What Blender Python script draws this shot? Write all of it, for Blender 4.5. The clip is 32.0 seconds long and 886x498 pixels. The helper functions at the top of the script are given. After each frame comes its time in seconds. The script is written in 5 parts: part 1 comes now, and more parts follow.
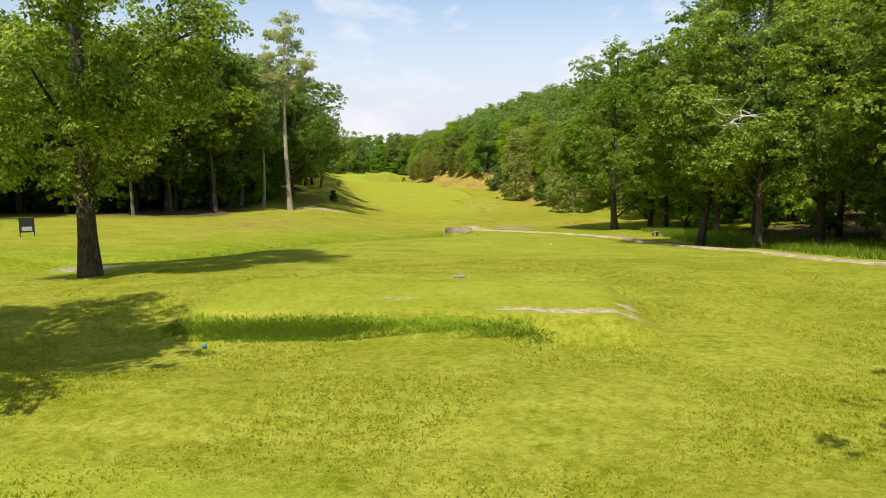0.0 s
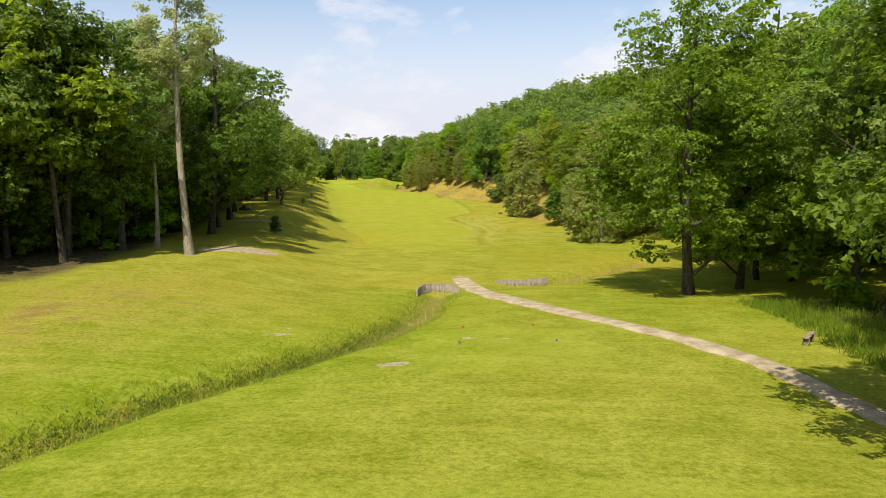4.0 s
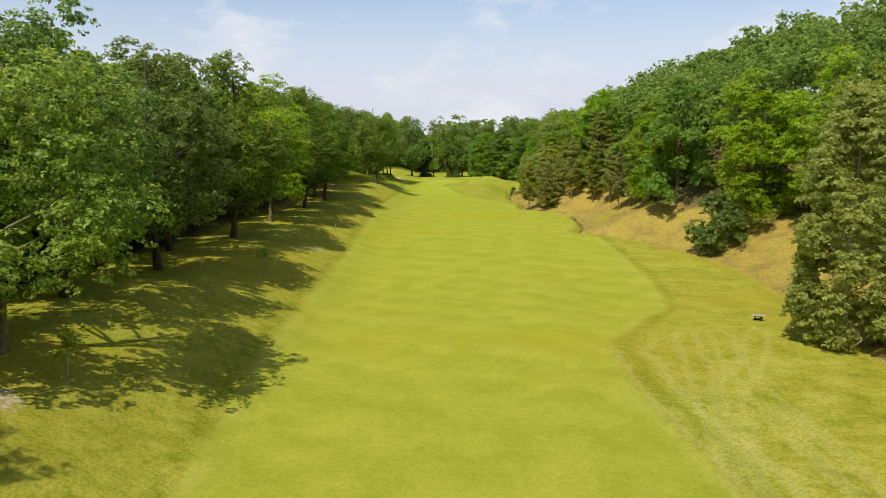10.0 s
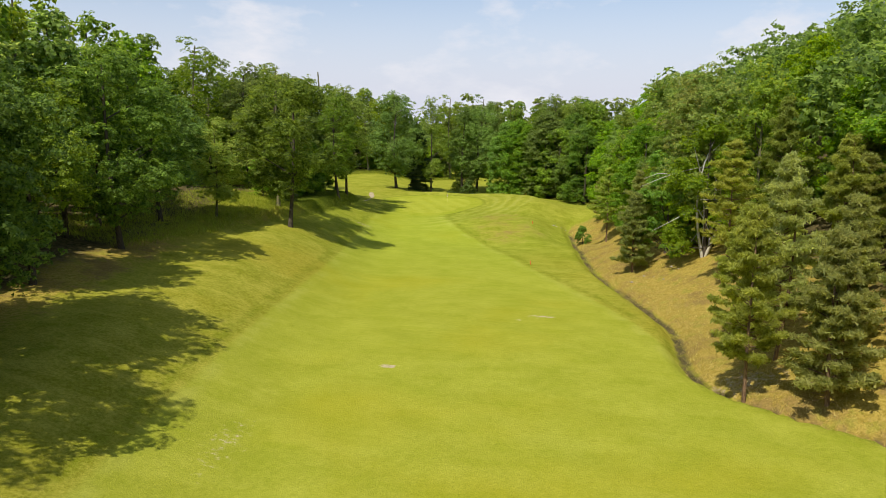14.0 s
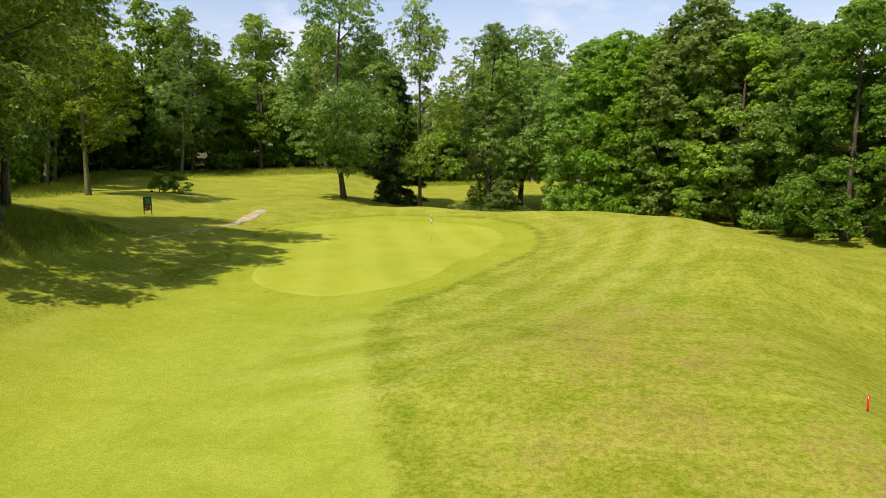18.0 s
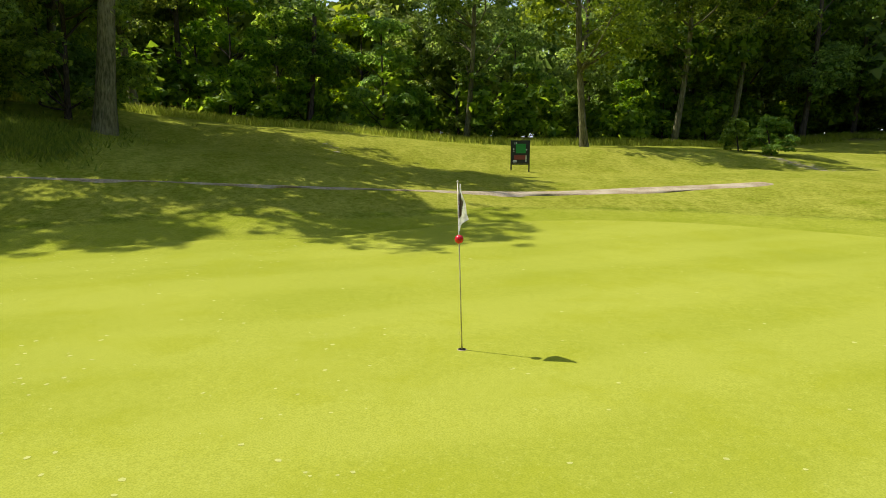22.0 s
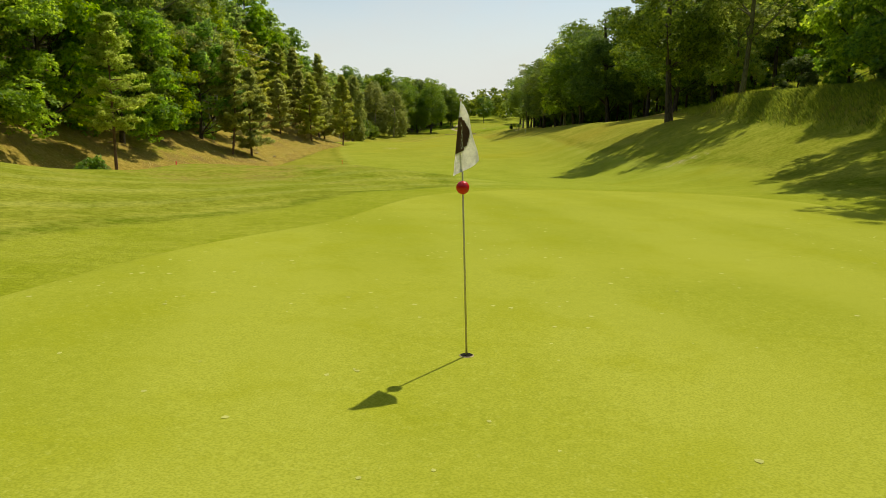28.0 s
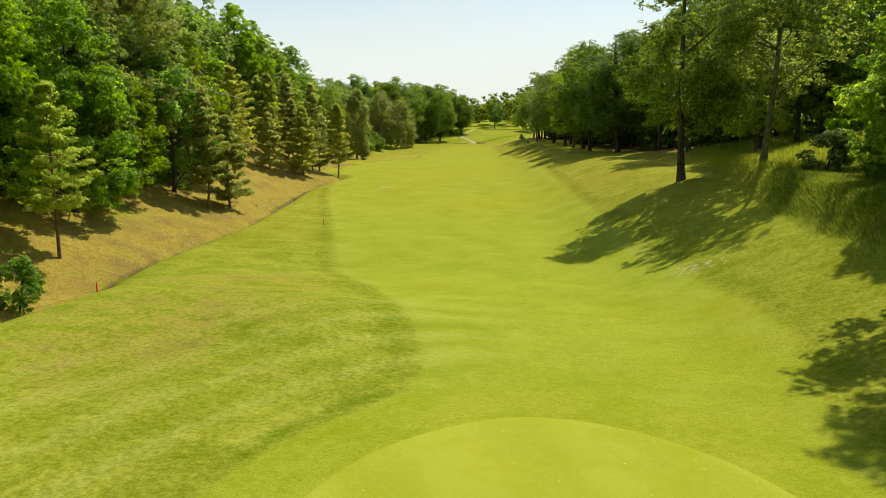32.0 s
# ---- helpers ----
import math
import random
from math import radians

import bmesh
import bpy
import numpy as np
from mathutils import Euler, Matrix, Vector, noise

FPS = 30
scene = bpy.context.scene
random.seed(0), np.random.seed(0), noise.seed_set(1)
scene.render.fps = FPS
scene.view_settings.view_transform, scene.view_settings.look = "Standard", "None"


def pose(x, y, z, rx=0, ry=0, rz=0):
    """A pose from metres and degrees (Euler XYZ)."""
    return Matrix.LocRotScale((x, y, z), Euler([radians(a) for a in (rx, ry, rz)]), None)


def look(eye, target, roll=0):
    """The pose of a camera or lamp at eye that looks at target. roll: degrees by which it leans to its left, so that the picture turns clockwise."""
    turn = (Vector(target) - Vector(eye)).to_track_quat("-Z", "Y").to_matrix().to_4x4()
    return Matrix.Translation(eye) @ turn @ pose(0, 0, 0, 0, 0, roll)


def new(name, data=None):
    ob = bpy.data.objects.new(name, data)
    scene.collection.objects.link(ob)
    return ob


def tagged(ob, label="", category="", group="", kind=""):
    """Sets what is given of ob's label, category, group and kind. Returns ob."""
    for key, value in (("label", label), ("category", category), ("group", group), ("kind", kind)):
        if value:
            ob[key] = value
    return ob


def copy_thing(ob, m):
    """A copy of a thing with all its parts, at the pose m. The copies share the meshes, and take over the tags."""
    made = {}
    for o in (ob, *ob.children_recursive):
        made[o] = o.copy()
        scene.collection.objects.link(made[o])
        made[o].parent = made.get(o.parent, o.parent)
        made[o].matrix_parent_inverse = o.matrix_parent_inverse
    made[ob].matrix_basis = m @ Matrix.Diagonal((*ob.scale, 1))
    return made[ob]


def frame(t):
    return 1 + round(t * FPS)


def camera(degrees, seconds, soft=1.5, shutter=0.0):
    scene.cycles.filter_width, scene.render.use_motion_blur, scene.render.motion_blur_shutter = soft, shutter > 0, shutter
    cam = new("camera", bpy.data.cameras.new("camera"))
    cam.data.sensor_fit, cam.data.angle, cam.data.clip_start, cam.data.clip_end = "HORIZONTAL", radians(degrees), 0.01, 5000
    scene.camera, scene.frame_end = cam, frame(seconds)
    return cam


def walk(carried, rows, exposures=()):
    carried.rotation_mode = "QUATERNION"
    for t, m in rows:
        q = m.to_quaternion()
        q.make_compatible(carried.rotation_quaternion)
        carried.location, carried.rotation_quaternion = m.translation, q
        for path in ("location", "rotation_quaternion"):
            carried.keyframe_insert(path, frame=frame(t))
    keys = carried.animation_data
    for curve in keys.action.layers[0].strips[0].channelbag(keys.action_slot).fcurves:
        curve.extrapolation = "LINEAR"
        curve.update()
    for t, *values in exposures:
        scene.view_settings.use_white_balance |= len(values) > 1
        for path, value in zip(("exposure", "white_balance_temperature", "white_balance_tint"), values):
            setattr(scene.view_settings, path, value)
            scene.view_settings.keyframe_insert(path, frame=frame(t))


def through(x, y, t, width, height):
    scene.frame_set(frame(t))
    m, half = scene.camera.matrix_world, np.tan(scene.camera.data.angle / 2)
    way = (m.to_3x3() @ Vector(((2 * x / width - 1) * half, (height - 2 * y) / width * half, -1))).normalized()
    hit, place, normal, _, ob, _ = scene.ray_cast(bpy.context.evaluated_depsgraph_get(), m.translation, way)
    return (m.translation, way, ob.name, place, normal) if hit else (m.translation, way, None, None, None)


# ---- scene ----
cam = camera(64.1, 32.0, soft=0.8)
PATH = [
    (0, (0.00, 0.00, 7.50), (0.015, 19.837, 4.949), -0.17),
    (0.5, (0.16, 2.36, 7.54), (0.181, 22.201, 5.004), -0.15),
    (1, (0.35, 5.07, 7.67), (0.371, 24.906, 5.151), -0.13),
    (1.5, (0.64, 8.24, 7.96), (0.656, 28.076, 5.432), -0.16),
    (2, (0.64, 12.05, 8.30), (0.696, 31.894, 5.811), -0.30),
    (2.5, (0.80, 16.63, 8.55), (0.860, 36.476, 6.054), -0.23),
    (4.5, (3.62, 43.48, 9.25), (3.332, 63.319, 6.736), -0.49),
    (5, (4.10, 51.42, 9.40), (3.428, 71.243, 6.864), -0.43),
    (5.5, (4.61, 60.27, 9.68), (3.532, 80.078, 7.097), -0.43),
    (6, (4.95, 69.56, 9.83), (3.342, 89.328, 7.244), -0.51),
    (6.5, (5.23, 78.82, 9.97), (2.940, 98.517, 7.354), -0.56),
    (7, (5.25, 88.84, 10.13), (2.264, 108.442, 7.480), -0.38),
    (7.5, (5.00, 99.03, 10.40), (1.543, 118.543, 7.713), -0.30),
    (8, (4.57, 109.23, 10.56), (0.930, 128.704, 7.833), -0.33),
    (8.5, (3.88, 119.28, 10.88), (0.204, 138.746, 8.128), -0.33),
    (9, (2.91, 128.83, 11.22), (-0.776, 148.283, 8.433), -0.27),
    (9.5, (1.57, 138.88, 11.35), (-2.111, 158.331, 8.500), -0.13),
    (10, (-0.21, 150.66, 11.34), (-3.860, 170.104, 8.428), -0.09),
    (10.5, (-2.17, 163.59, 11.82), (-5.789, 183.031, 8.806), 0.12),
    (11, (-4.37, 177.44, 12.21), (-8.006, 196.856, 9.090), 0.22),
    (11.5, (-6.44, 191.83, 12.37), (-10.142, 211.226, 9.178), 0.28),
    (12, (-8.58, 207.32, 12.46), (-12.410, 226.676, 9.217), 0.11),
    (12.5, (-11.06, 222.92, 11.97), (-14.981, 242.268, 8.748), 0.40),
    (13, (-13.85, 238.19, 11.86), (-17.832, 257.522, 8.652), 0.36),
    (13.5, (-17.27, 253.57, 12.02), (-21.227, 272.907, 8.809), 0.50),
    (14, (-20.73, 269.26, 12.29), (-24.614, 288.620, 9.101), 0.47),
    (14.5, (-23.72, 284.46, 12.15), (-27.567, 303.841, 9.046), 0.41),
    (16.5, (-32.47, 337.71, 7.58), (-36.435, 357.118, 4.805), -0.12),
    (17, (-34.26, 349.54, 6.13), (-38.211, 368.951, 3.358), -0.07),
    (17.5, (-35.57, 361.62, 4.76), (-39.685, 380.994, 1.970), -0.08),
    (18, (-36.38, 374.09, 4.12), (-41.541, 393.202, 1.286), -0.15),
    (18.5, (-37.04, 385.68, 3.45), (-44.156, 404.146, 0.577), -0.12),
    (19, (-37.72, 396.10, 2.62), (-47.053, 413.551, -0.280), 0.07),
    (19.5, (-38.33, 404.57, 1.75), (-49.777, 420.709, -1.137), 0.18),
    (20, (-39.15, 411.42, 1.05), (-52.867, 425.682, -1.840), 0.28),
    (20.5, (-40.19, 416.97, 0.49), (-56.244, 428.549, -2.406), 0.48),
    (21, (-40.96, 420.84, 0.16), (-59.078, 428.771, -2.797), 0.23),
    (21.5, (-41.81, 423.49, -0.18), (-61.160, 427.594, -3.130), -0.06),
    (22, (-42.50, 425.46, -0.42), (-62.283, 425.584, -3.374), -0.05),
    (22.5, (-43.15, 426.98, -0.59), (-62.573, 423.266, -3.586), -0.05),
    (23, (-43.76, 428.10, -0.73), (-62.241, 421.073, -3.761), 0.01),
    (23.5, (-44.40, 429.00, -0.85), (-61.398, 418.911, -3.914), 0.11),
    (24, (-45.13, 429.73, -0.94), (-60.142, 416.885, -4.038), -0.05),
    (24.5, (-45.91, 430.30, -1.04), (-58.587, 415.146, -4.143), -0.29),
    (25, (-46.74, 430.76, -1.11), (-56.843, 413.780, -4.214), -0.27),
    (25.5, (-47.64, 431.11, -1.17), (-55.021, 412.788, -4.288), -0.37),
    (26, (-48.65, 431.41, -1.22), (-53.065, 412.153, -4.341), -0.46),
    (26.5, (-49.62, 431.59, -1.24), (-51.247, 411.901, -4.357), -0.52),
    (28.5, (-52.83, 431.36, -0.99), (-48.435, 412.138, -4.338), 0.10),
    (29, (-53.23, 430.96, -0.46), (-48.839, 411.743, -3.830), 0.03),
    (29.5, (-53.38, 430.14, 0.25), (-49.021, 410.915, -3.141), 0.05),
    (30, (-53.41, 429.10, 1.06), (-49.055, 409.870, -2.325), 0.00),
    (30.5, (-53.48, 428.09, 1.92), (-49.134, 408.864, -1.465), -0.04),
    (31, (-53.42, 426.92, 2.72), (-49.097, 407.686, -0.652), -0.02),
    (31.5, (-53.23, 425.55, 3.54), (-48.923, 406.310, 0.174), -0.05),
    (32, (-52.97, 424.06, 4.39), (-48.656, 404.826, 1.011), -0.05),
]
EXPOSURES = [(0, 0.22, 6600, 9), (2, 0.18, 6650, 9), (5, 0.2, 6600, 12), (7, 0.15, 6500, 12), (10, 0.03, 6500, 10), (14, 0.03, 6500, 11), (17, 0.12, 6500, 12), (18, 0.2, 6450, 14), (19, 0.32, 6250, 17), (20, 0.32, 6050, 17), (22, 0.21, 6200, 13), (24, 0.19, 6800, 7), (25, 0.08, 7050, 6), (26, -0.13, 7200, 4), (29, -0.22, 7200, 3), (30, -0.15, 7200, 2), (31, -0.02, 7150, 1), (32, 0.03, 7100, 1)]
walk(cam, [(t, look(e, a, r)) for t, e, a, r in PATH], EXPOSURES)

# ---- light ----
SUN_HEIGHT, SUN_SIDE = 55.0, 20.0  # degrees; shadows point SUN_SIDE right of +y
world = bpy.data.worlds.new("sky")
scene.world = world
world.use_nodes = True
wn, wl = world.node_tree.nodes, world.node_tree.links
wn.clear()
w_out, w_bg = wn.new("ShaderNodeOutputWorld"), wn.new("ShaderNodeBackground")
w_sky = wn.new("ShaderNodeTexSky")
w_sky.sky_type, w_sky.sun_disc = "NISHITA", False
w_sky.sun_elevation, w_sky.sun_rotation = radians(SUN_HEIGHT), radians(180 + SUN_SIDE)
w_sky.air_density, w_sky.dust_density, w_sky.ozone_density = 1.0, 0.8, 1.0
w_bg.inputs["Strength"].default_value = 0.137
w_geo, w_map, w_noise = wn.new("ShaderNodeTexCoord"), wn.new("ShaderNodeMapping"), wn.new("ShaderNodeTexNoise")
w_map.inputs["Scale"].default_value = (1.0, 1.0, 2.2)
w_map.inputs["Location"].default_value = (3.1, 0.4, 0.2)
w_noise.inputs["Scale"].default_value, w_noise.inputs["Detail"].default_value, w_noise.inputs["Roughness"].default_value = 4.2, 8.0, 0.58
w_ramp, w_mix, w_cloud = wn.new("ShaderNodeValToRGB"), wn.new("ShaderNodeMixRGB"), wn.new("ShaderNodeRGB")
w_ramp.color_ramp.elements[0].position, w_ramp.color_ramp.elements[1].position = 0.50, 0.64
w_ramp.color_ramp.elements[0].color, w_ramp.color_ramp.elements[1].color = (0.0, 0.0, 0.0, 1), (0.95, 0.95, 0.95, 1)
w_cloud.outputs[0].default_value = (5.95, 6.0, 6.35, 1)
wl.new(w_geo.outputs["Generated"], w_map.inputs["Vector"])
wl.new(w_map.outputs["Vector"], w_noise.inputs["Vector"])
wl.new(w_noise.outputs["Fac"], w_ramp.inputs["Fac"])
# white haze towards the horizon, under the clouds
w_sep, w_low, w_haze, w_veil = wn.new("ShaderNodeSeparateXYZ"), wn.new("ShaderNodeMapRange"), wn.new("ShaderNodeMixRGB"), wn.new("ShaderNodeRGB")
w_low.interpolation_type = "SMOOTHSTEP"
for k, v in (("From Min", 0.02), ("From Max", 0.27), ("To Min", 0.97), ("To Max", 0.0)):
    w_low.inputs[k].default_value = v
w_veil.outputs[0].default_value = (4.95, 5.1, 5.85, 1)
wl.new(w_geo.outputs["Generated"], w_sep.inputs[0])
wl.new(w_sep.outputs["Z"], w_low.inputs["Value"])
wl.new(w_low.outputs[0], w_haze.inputs["Fac"])
wl.new(w_sky.outputs["Color"], w_haze.inputs["Color1"])
# the haze is brighter on the sun's side
w_glow, w_side = wn.new("ShaderNodeMixRGB"), wn.new("ShaderNodeMapRange")
w_side.interpolation_type = "SMOOTHSTEP"
for k, v in (("From Min", -0.9), ("From Max", 0.3), ("To Min", 1.0), ("To Max", 0.0)):
    w_side.inputs[k].default_value = v
w_glow.inputs["Color2"].default_value = (6.2, 6.4, 6.9, 1)
wl.new(w_sep.outputs["Y"], w_side.inputs["Value"])
wl.new(w_side.outputs[0], w_glow.inputs["Fac"])
wl.new(w_veil.outputs[0], w_glow.inputs["Color1"])
wl.new(w_glow.outputs["Color"], w_haze.inputs["Color2"])
w_front = wn.new("ShaderNodeMapRange")
w_front.interpolation_type = "SMOOTHSTEP"
for k, v in (("From Min", -0.5), ("From Max", 0.45), ("To Min", 0.25), ("To Max", 1.0)):
    w_front.inputs[k].default_value = v
w_part = wn.new("ShaderNodeMixRGB")
w_part.blend_type = "MULTIPLY"
w_part.inputs["Fac"].default_value = 1.0
wl.new(w_sep.outputs["Y"], w_front.inputs["Value"])
wl.new(w_ramp.outputs["Color"], w_part.inputs["Color1"])
wl.new(w_front.outputs[0], w_part.inputs["Color2"])
wl.new(w_part.outputs["Color"], w_mix.inputs["Fac"])
wl.new(w_haze.outputs["Color"], w_mix.inputs["Color1"])
wl.new(w_cloud.outputs[0], w_mix.inputs["Color2"])
wl.new(w_mix.outputs["Color"], w_bg.inputs["Color"])
wl.new(w_bg.outputs["Background"], w_out.inputs["Surface"])

sun_data = bpy.data.lights.new("sun", "SUN")
sun_data.energy, sun_data.angle, sun_data.color = 5.0, radians(0.6), (1.0, 0.94, 0.82)
sun = new("sun", sun_data)
se, sa = radians(SUN_HEIGHT), radians(SUN_SIDE)
sun.matrix_world = look((0, 0, 200), (math.sin(sa) * math.cos(se), math.cos(sa) * math.cos(se), 200 - math.sin(se)))


# ---- materials ----
class Mat:
    """A node material with short ways to add nodes."""

    def __init__(self, name, rough=0.8, spec=0.3):
        self.m = bpy.data.materials.new(name)
        self.m.use_nodes = True
        self.n, self.l = self.m.node_tree.nodes, self.m.node_tree.links
        self.p = self.n["Principled BSDF"]
        self.out = self.n["Material Output"]
        self.p.inputs["Roughness"].default_value = rough
        self.p.inputs["Specular IOR Level"].default_value = spec

    def put(self, value, socket):
        if isinstance(value, bpy.types.NodeSocket):
            self.l.new(value, socket)
        elif isinstance(value, (tuple, list)) and len(value) == 3 and socket.type == "RGBA":
            socket.default_value = (*value, 1)
        else:
            socket.default_value = value

    def where(self, scale=(1, 1, 1), turn=0.0, kind="Object"):
        c, m = self.n.new("ShaderNodeTexCoord"), self.n.new("ShaderNodeMapping")
        m.inputs["Scale"].default_value = scale
        m.inputs["Rotation"].default_value = (0, 0, turn)
        self.l.new(c.outputs[kind], m.inputs["Vector"])
        return m.outputs["Vector"]

    def noise(self, scale, detail=4.0, rough=0.55, vec=None, warp=0.0):
        t = self.n.new("ShaderNodeTexNoise")
        t.inputs["Scale"].default_value, t.inputs["Detail"].default_value = scale, detail
        t.inputs["Roughness"].default_value, t.inputs["Distortion"].default_value = rough, warp
        self.l.new(vec if vec is not None else self.where(), t.inputs["Vector"])
        return t.outputs["Fac"]

    def attr(self, name):
        a = self.n.new("ShaderNodeAttribute")
        a.attribute_name = name
        return a.outputs["Fac"]

    def math(self, op, a, b=0.0, c=0.0):
        t = self.n.new("ShaderNodeMath")
        t.operation = op
        for v, s in zip((a, b, c), t.inputs):
            self.put(v, s)
        return t.outputs[0]

    def ramp(self, fac, a, b, lo=0.0, hi=1.0):
        t = self.n.new("ShaderNodeMapRange")
        t.interpolation_type = "SMOOTHSTEP"
        for v, k in ((fac, "Value"), (a, "From Min"), (b, "From Max"), (lo, "To Min"), (hi, "To Max")):
            self.put(v, t.inputs[k])
        return t.outputs[0]

    def mix(self, fac, a, b, blend="MIX"):
        t = self.n.new("ShaderNodeMixRGB")
        t.blend_type = blend
        for v, s in zip((fac, a, b), t.inputs):
            self.put(v, s)
        return t.outputs[0]

    def shift(self, colour, hue=0.5, sat=1.0, val=1.0):
        t = self.n.new("ShaderNodeHueSaturation")
        for v, k in ((hue, "Hue"), (sat, "Saturation"), (val, "Value"), (colour, "Color")):
            self.put(v, t.inputs[k])
        return t.outputs[0]

    def random(self):
        return self.n.new("ShaderNodeObjectInfo").outputs["Random"]

    def island(self):
        return self.n.new("ShaderNodeNewGeometry").outputs["Random Per Island"]

    def colour(self, c):
        self.put(c, self.p.inputs["Base Color"])
        return self

    def bump(self, h, strength=0.4, dist=0.02):
        t = self.n.new("ShaderNodeBump")
        t.inputs["Strength"].default_value, t.inputs["Distance"].default_value = strength, dist
        self.l.new(h, t.inputs["Height"])
        self.l.new(t.outputs["Normal"], self.p.inputs["Normal"])
        return self


def plain(name, colour, rough=0.6, spec=0.4, metal=0.0, grain=40.0, vary=0.18):
    """A simple surface with fine grain and blotches."""
    m = Mat(name, rough, spec)
    m.p.inputs["Metallic"].default_value = metal
    a, b = m.noise(grain, 3), m.noise(grain * 0.12, 3)
    f = m.math("ADD", m.math("MULTIPLY", a, 0.5), m.math("MULTIPLY", b, 0.5))
    m.colour(m.mix(m.ramp(f, 0.3, 0.7), tuple(c * (1 - vary) for c in colour), tuple(min(1, c * (1 + vary)) for c in colour)))
    m.bump(a, 0.15, 0.004)
    return m.m


def leaf_mat(name, dark, light, through=0.35, yellow=None):
    """Foliage: varies leaf by leaf, spray by spray and tree by tree; light shines through."""
    m = Mat(name, 0.62, 0.22)
    patch, spray = m.noise(0.3, 2), m.noise(1.1, 2)
    f = m.math("ADD", m.math("MULTIPLY", m.island(), 0.45), m.math("ADD", m.math("MULTIPLY", patch, 0.2), m.math("MULTIPLY", spray, 0.35)))
    c = m.mix(m.ramp(f, 0.2, 0.8), dark, light)
    if yellow:
        c = m.mix(m.ramp(m.island(), 0.93, 0.97), c, yellow)
    r = m.random()
    c = m.shift(c, m.ramp(r, 0, 1, 0.486, 0.512), m.ramp(m.math("FRACT", m.math("MULTIPLY", r, 7.31)), 0, 1, 0.92, 1.08), m.ramp(m.math("FRACT", m.math("MULTIPLY", r, 13.7)), 0, 1, 0.78, 1.16))
    m.colour(c)
    t, mixer = m.n.new("ShaderNodeBsdfTranslucent"), m.n.new("ShaderNodeMixShader")
    m.l.new(m.shift(c, 0.487, 1.05, 3.2), t.inputs["Color"])
    mixer.inputs[0].default_value = through
    m.l.new(m.p.outputs[0], mixer.inputs[1])
    m.l.new(t.outputs[0], mixer.inputs[2])
    m.l.new(mixer.outputs[0], m.out.inputs["Surface"])
    return m.m


def bark_mat(name, dark, light, scale=6.0):
    m = Mat(name, 0.9, 0.15)
    v = m.where((scale, scale, scale * 0.22))
    a, b = m.noise(2.2, 6, 0.65, v), m.noise(0.5, 3)
    m.colour(m.mix(m.ramp(m.math("ADD", m.math("MULTIPLY", a, 0.7), m.math("MULTIPLY", b, 0.3)), 0.35, 0.65), dark, light))
    m.bump(a, 0.7, 0.05)
    return m.m


OAK = leaf_mat("oak_leaves", (0.045, 0.086, 0.012), (0.215, 0.295, 0.048), 0.38)
OAK_PALE = leaf_mat("pale_leaves", (0.095, 0.15, 0.018), (0.28, 0.33, 0.05), 0.4, (0.34, 0.31, 0.03))
BEECH = leaf_mat("beech_leaves", (0.062, 0.125, 0.013), (0.23, 0.32, 0.036), 0.48)
ACACIA = leaf_mat("acacia_leaves", (0.055, 0.115, 0.013), (0.225, 0.32, 0.042), 0.36)
WILLOW = leaf_mat("willow_leaves", (0.16, 0.19, 0.05), (0.32, 0.345, 0.11), 0.4)
PINE = leaf_mat("pine_needles", (0.13, 0.16, 0.034), (0.30, 0.325, 0.085), 0.5)
SPRUCE = leaf_mat("spruce_needles", (0.03, 0.06, 0.016), (0.065, 0.105, 0.03), 0.25)
POPLAR = leaf_mat("poplar_leaves", (0.19, 0.215, 0.07), (0.38, 0.39, 0.16), 0.4)
SHRUB = leaf_mat("shrub_leaves", (0.070, 0.125, 0.017), (0.17, 0.24, 0.043), 0.36)
WOODS = leaf_mat("woodland_leaves", (0.048, 0.092, 0.012), (0.215, 0.285, 0.04), 0.42)
BARK = bark_mat("oak_bark", (0.035, 0.028, 0.02), (0.13, 0.105, 0.075))
BARK_PALE = bark_mat("pale_bark", (0.20, 0.16, 0.11), (0.46, 0.40, 0.30))
BARK_DEAD = bark_mat("dead_bark", (0.36, 0.32, 0.25), (0.66, 0.62, 0.54))
BARK_PINE = bark_mat("pine_bark", (0.10, 0.06, 0.035), (0.30, 0.19, 0.11))
BARK_MOSS = bark_mat("mossy_bark", (0.06, 0.06, 0.025), (0.24, 0.22, 0.11))


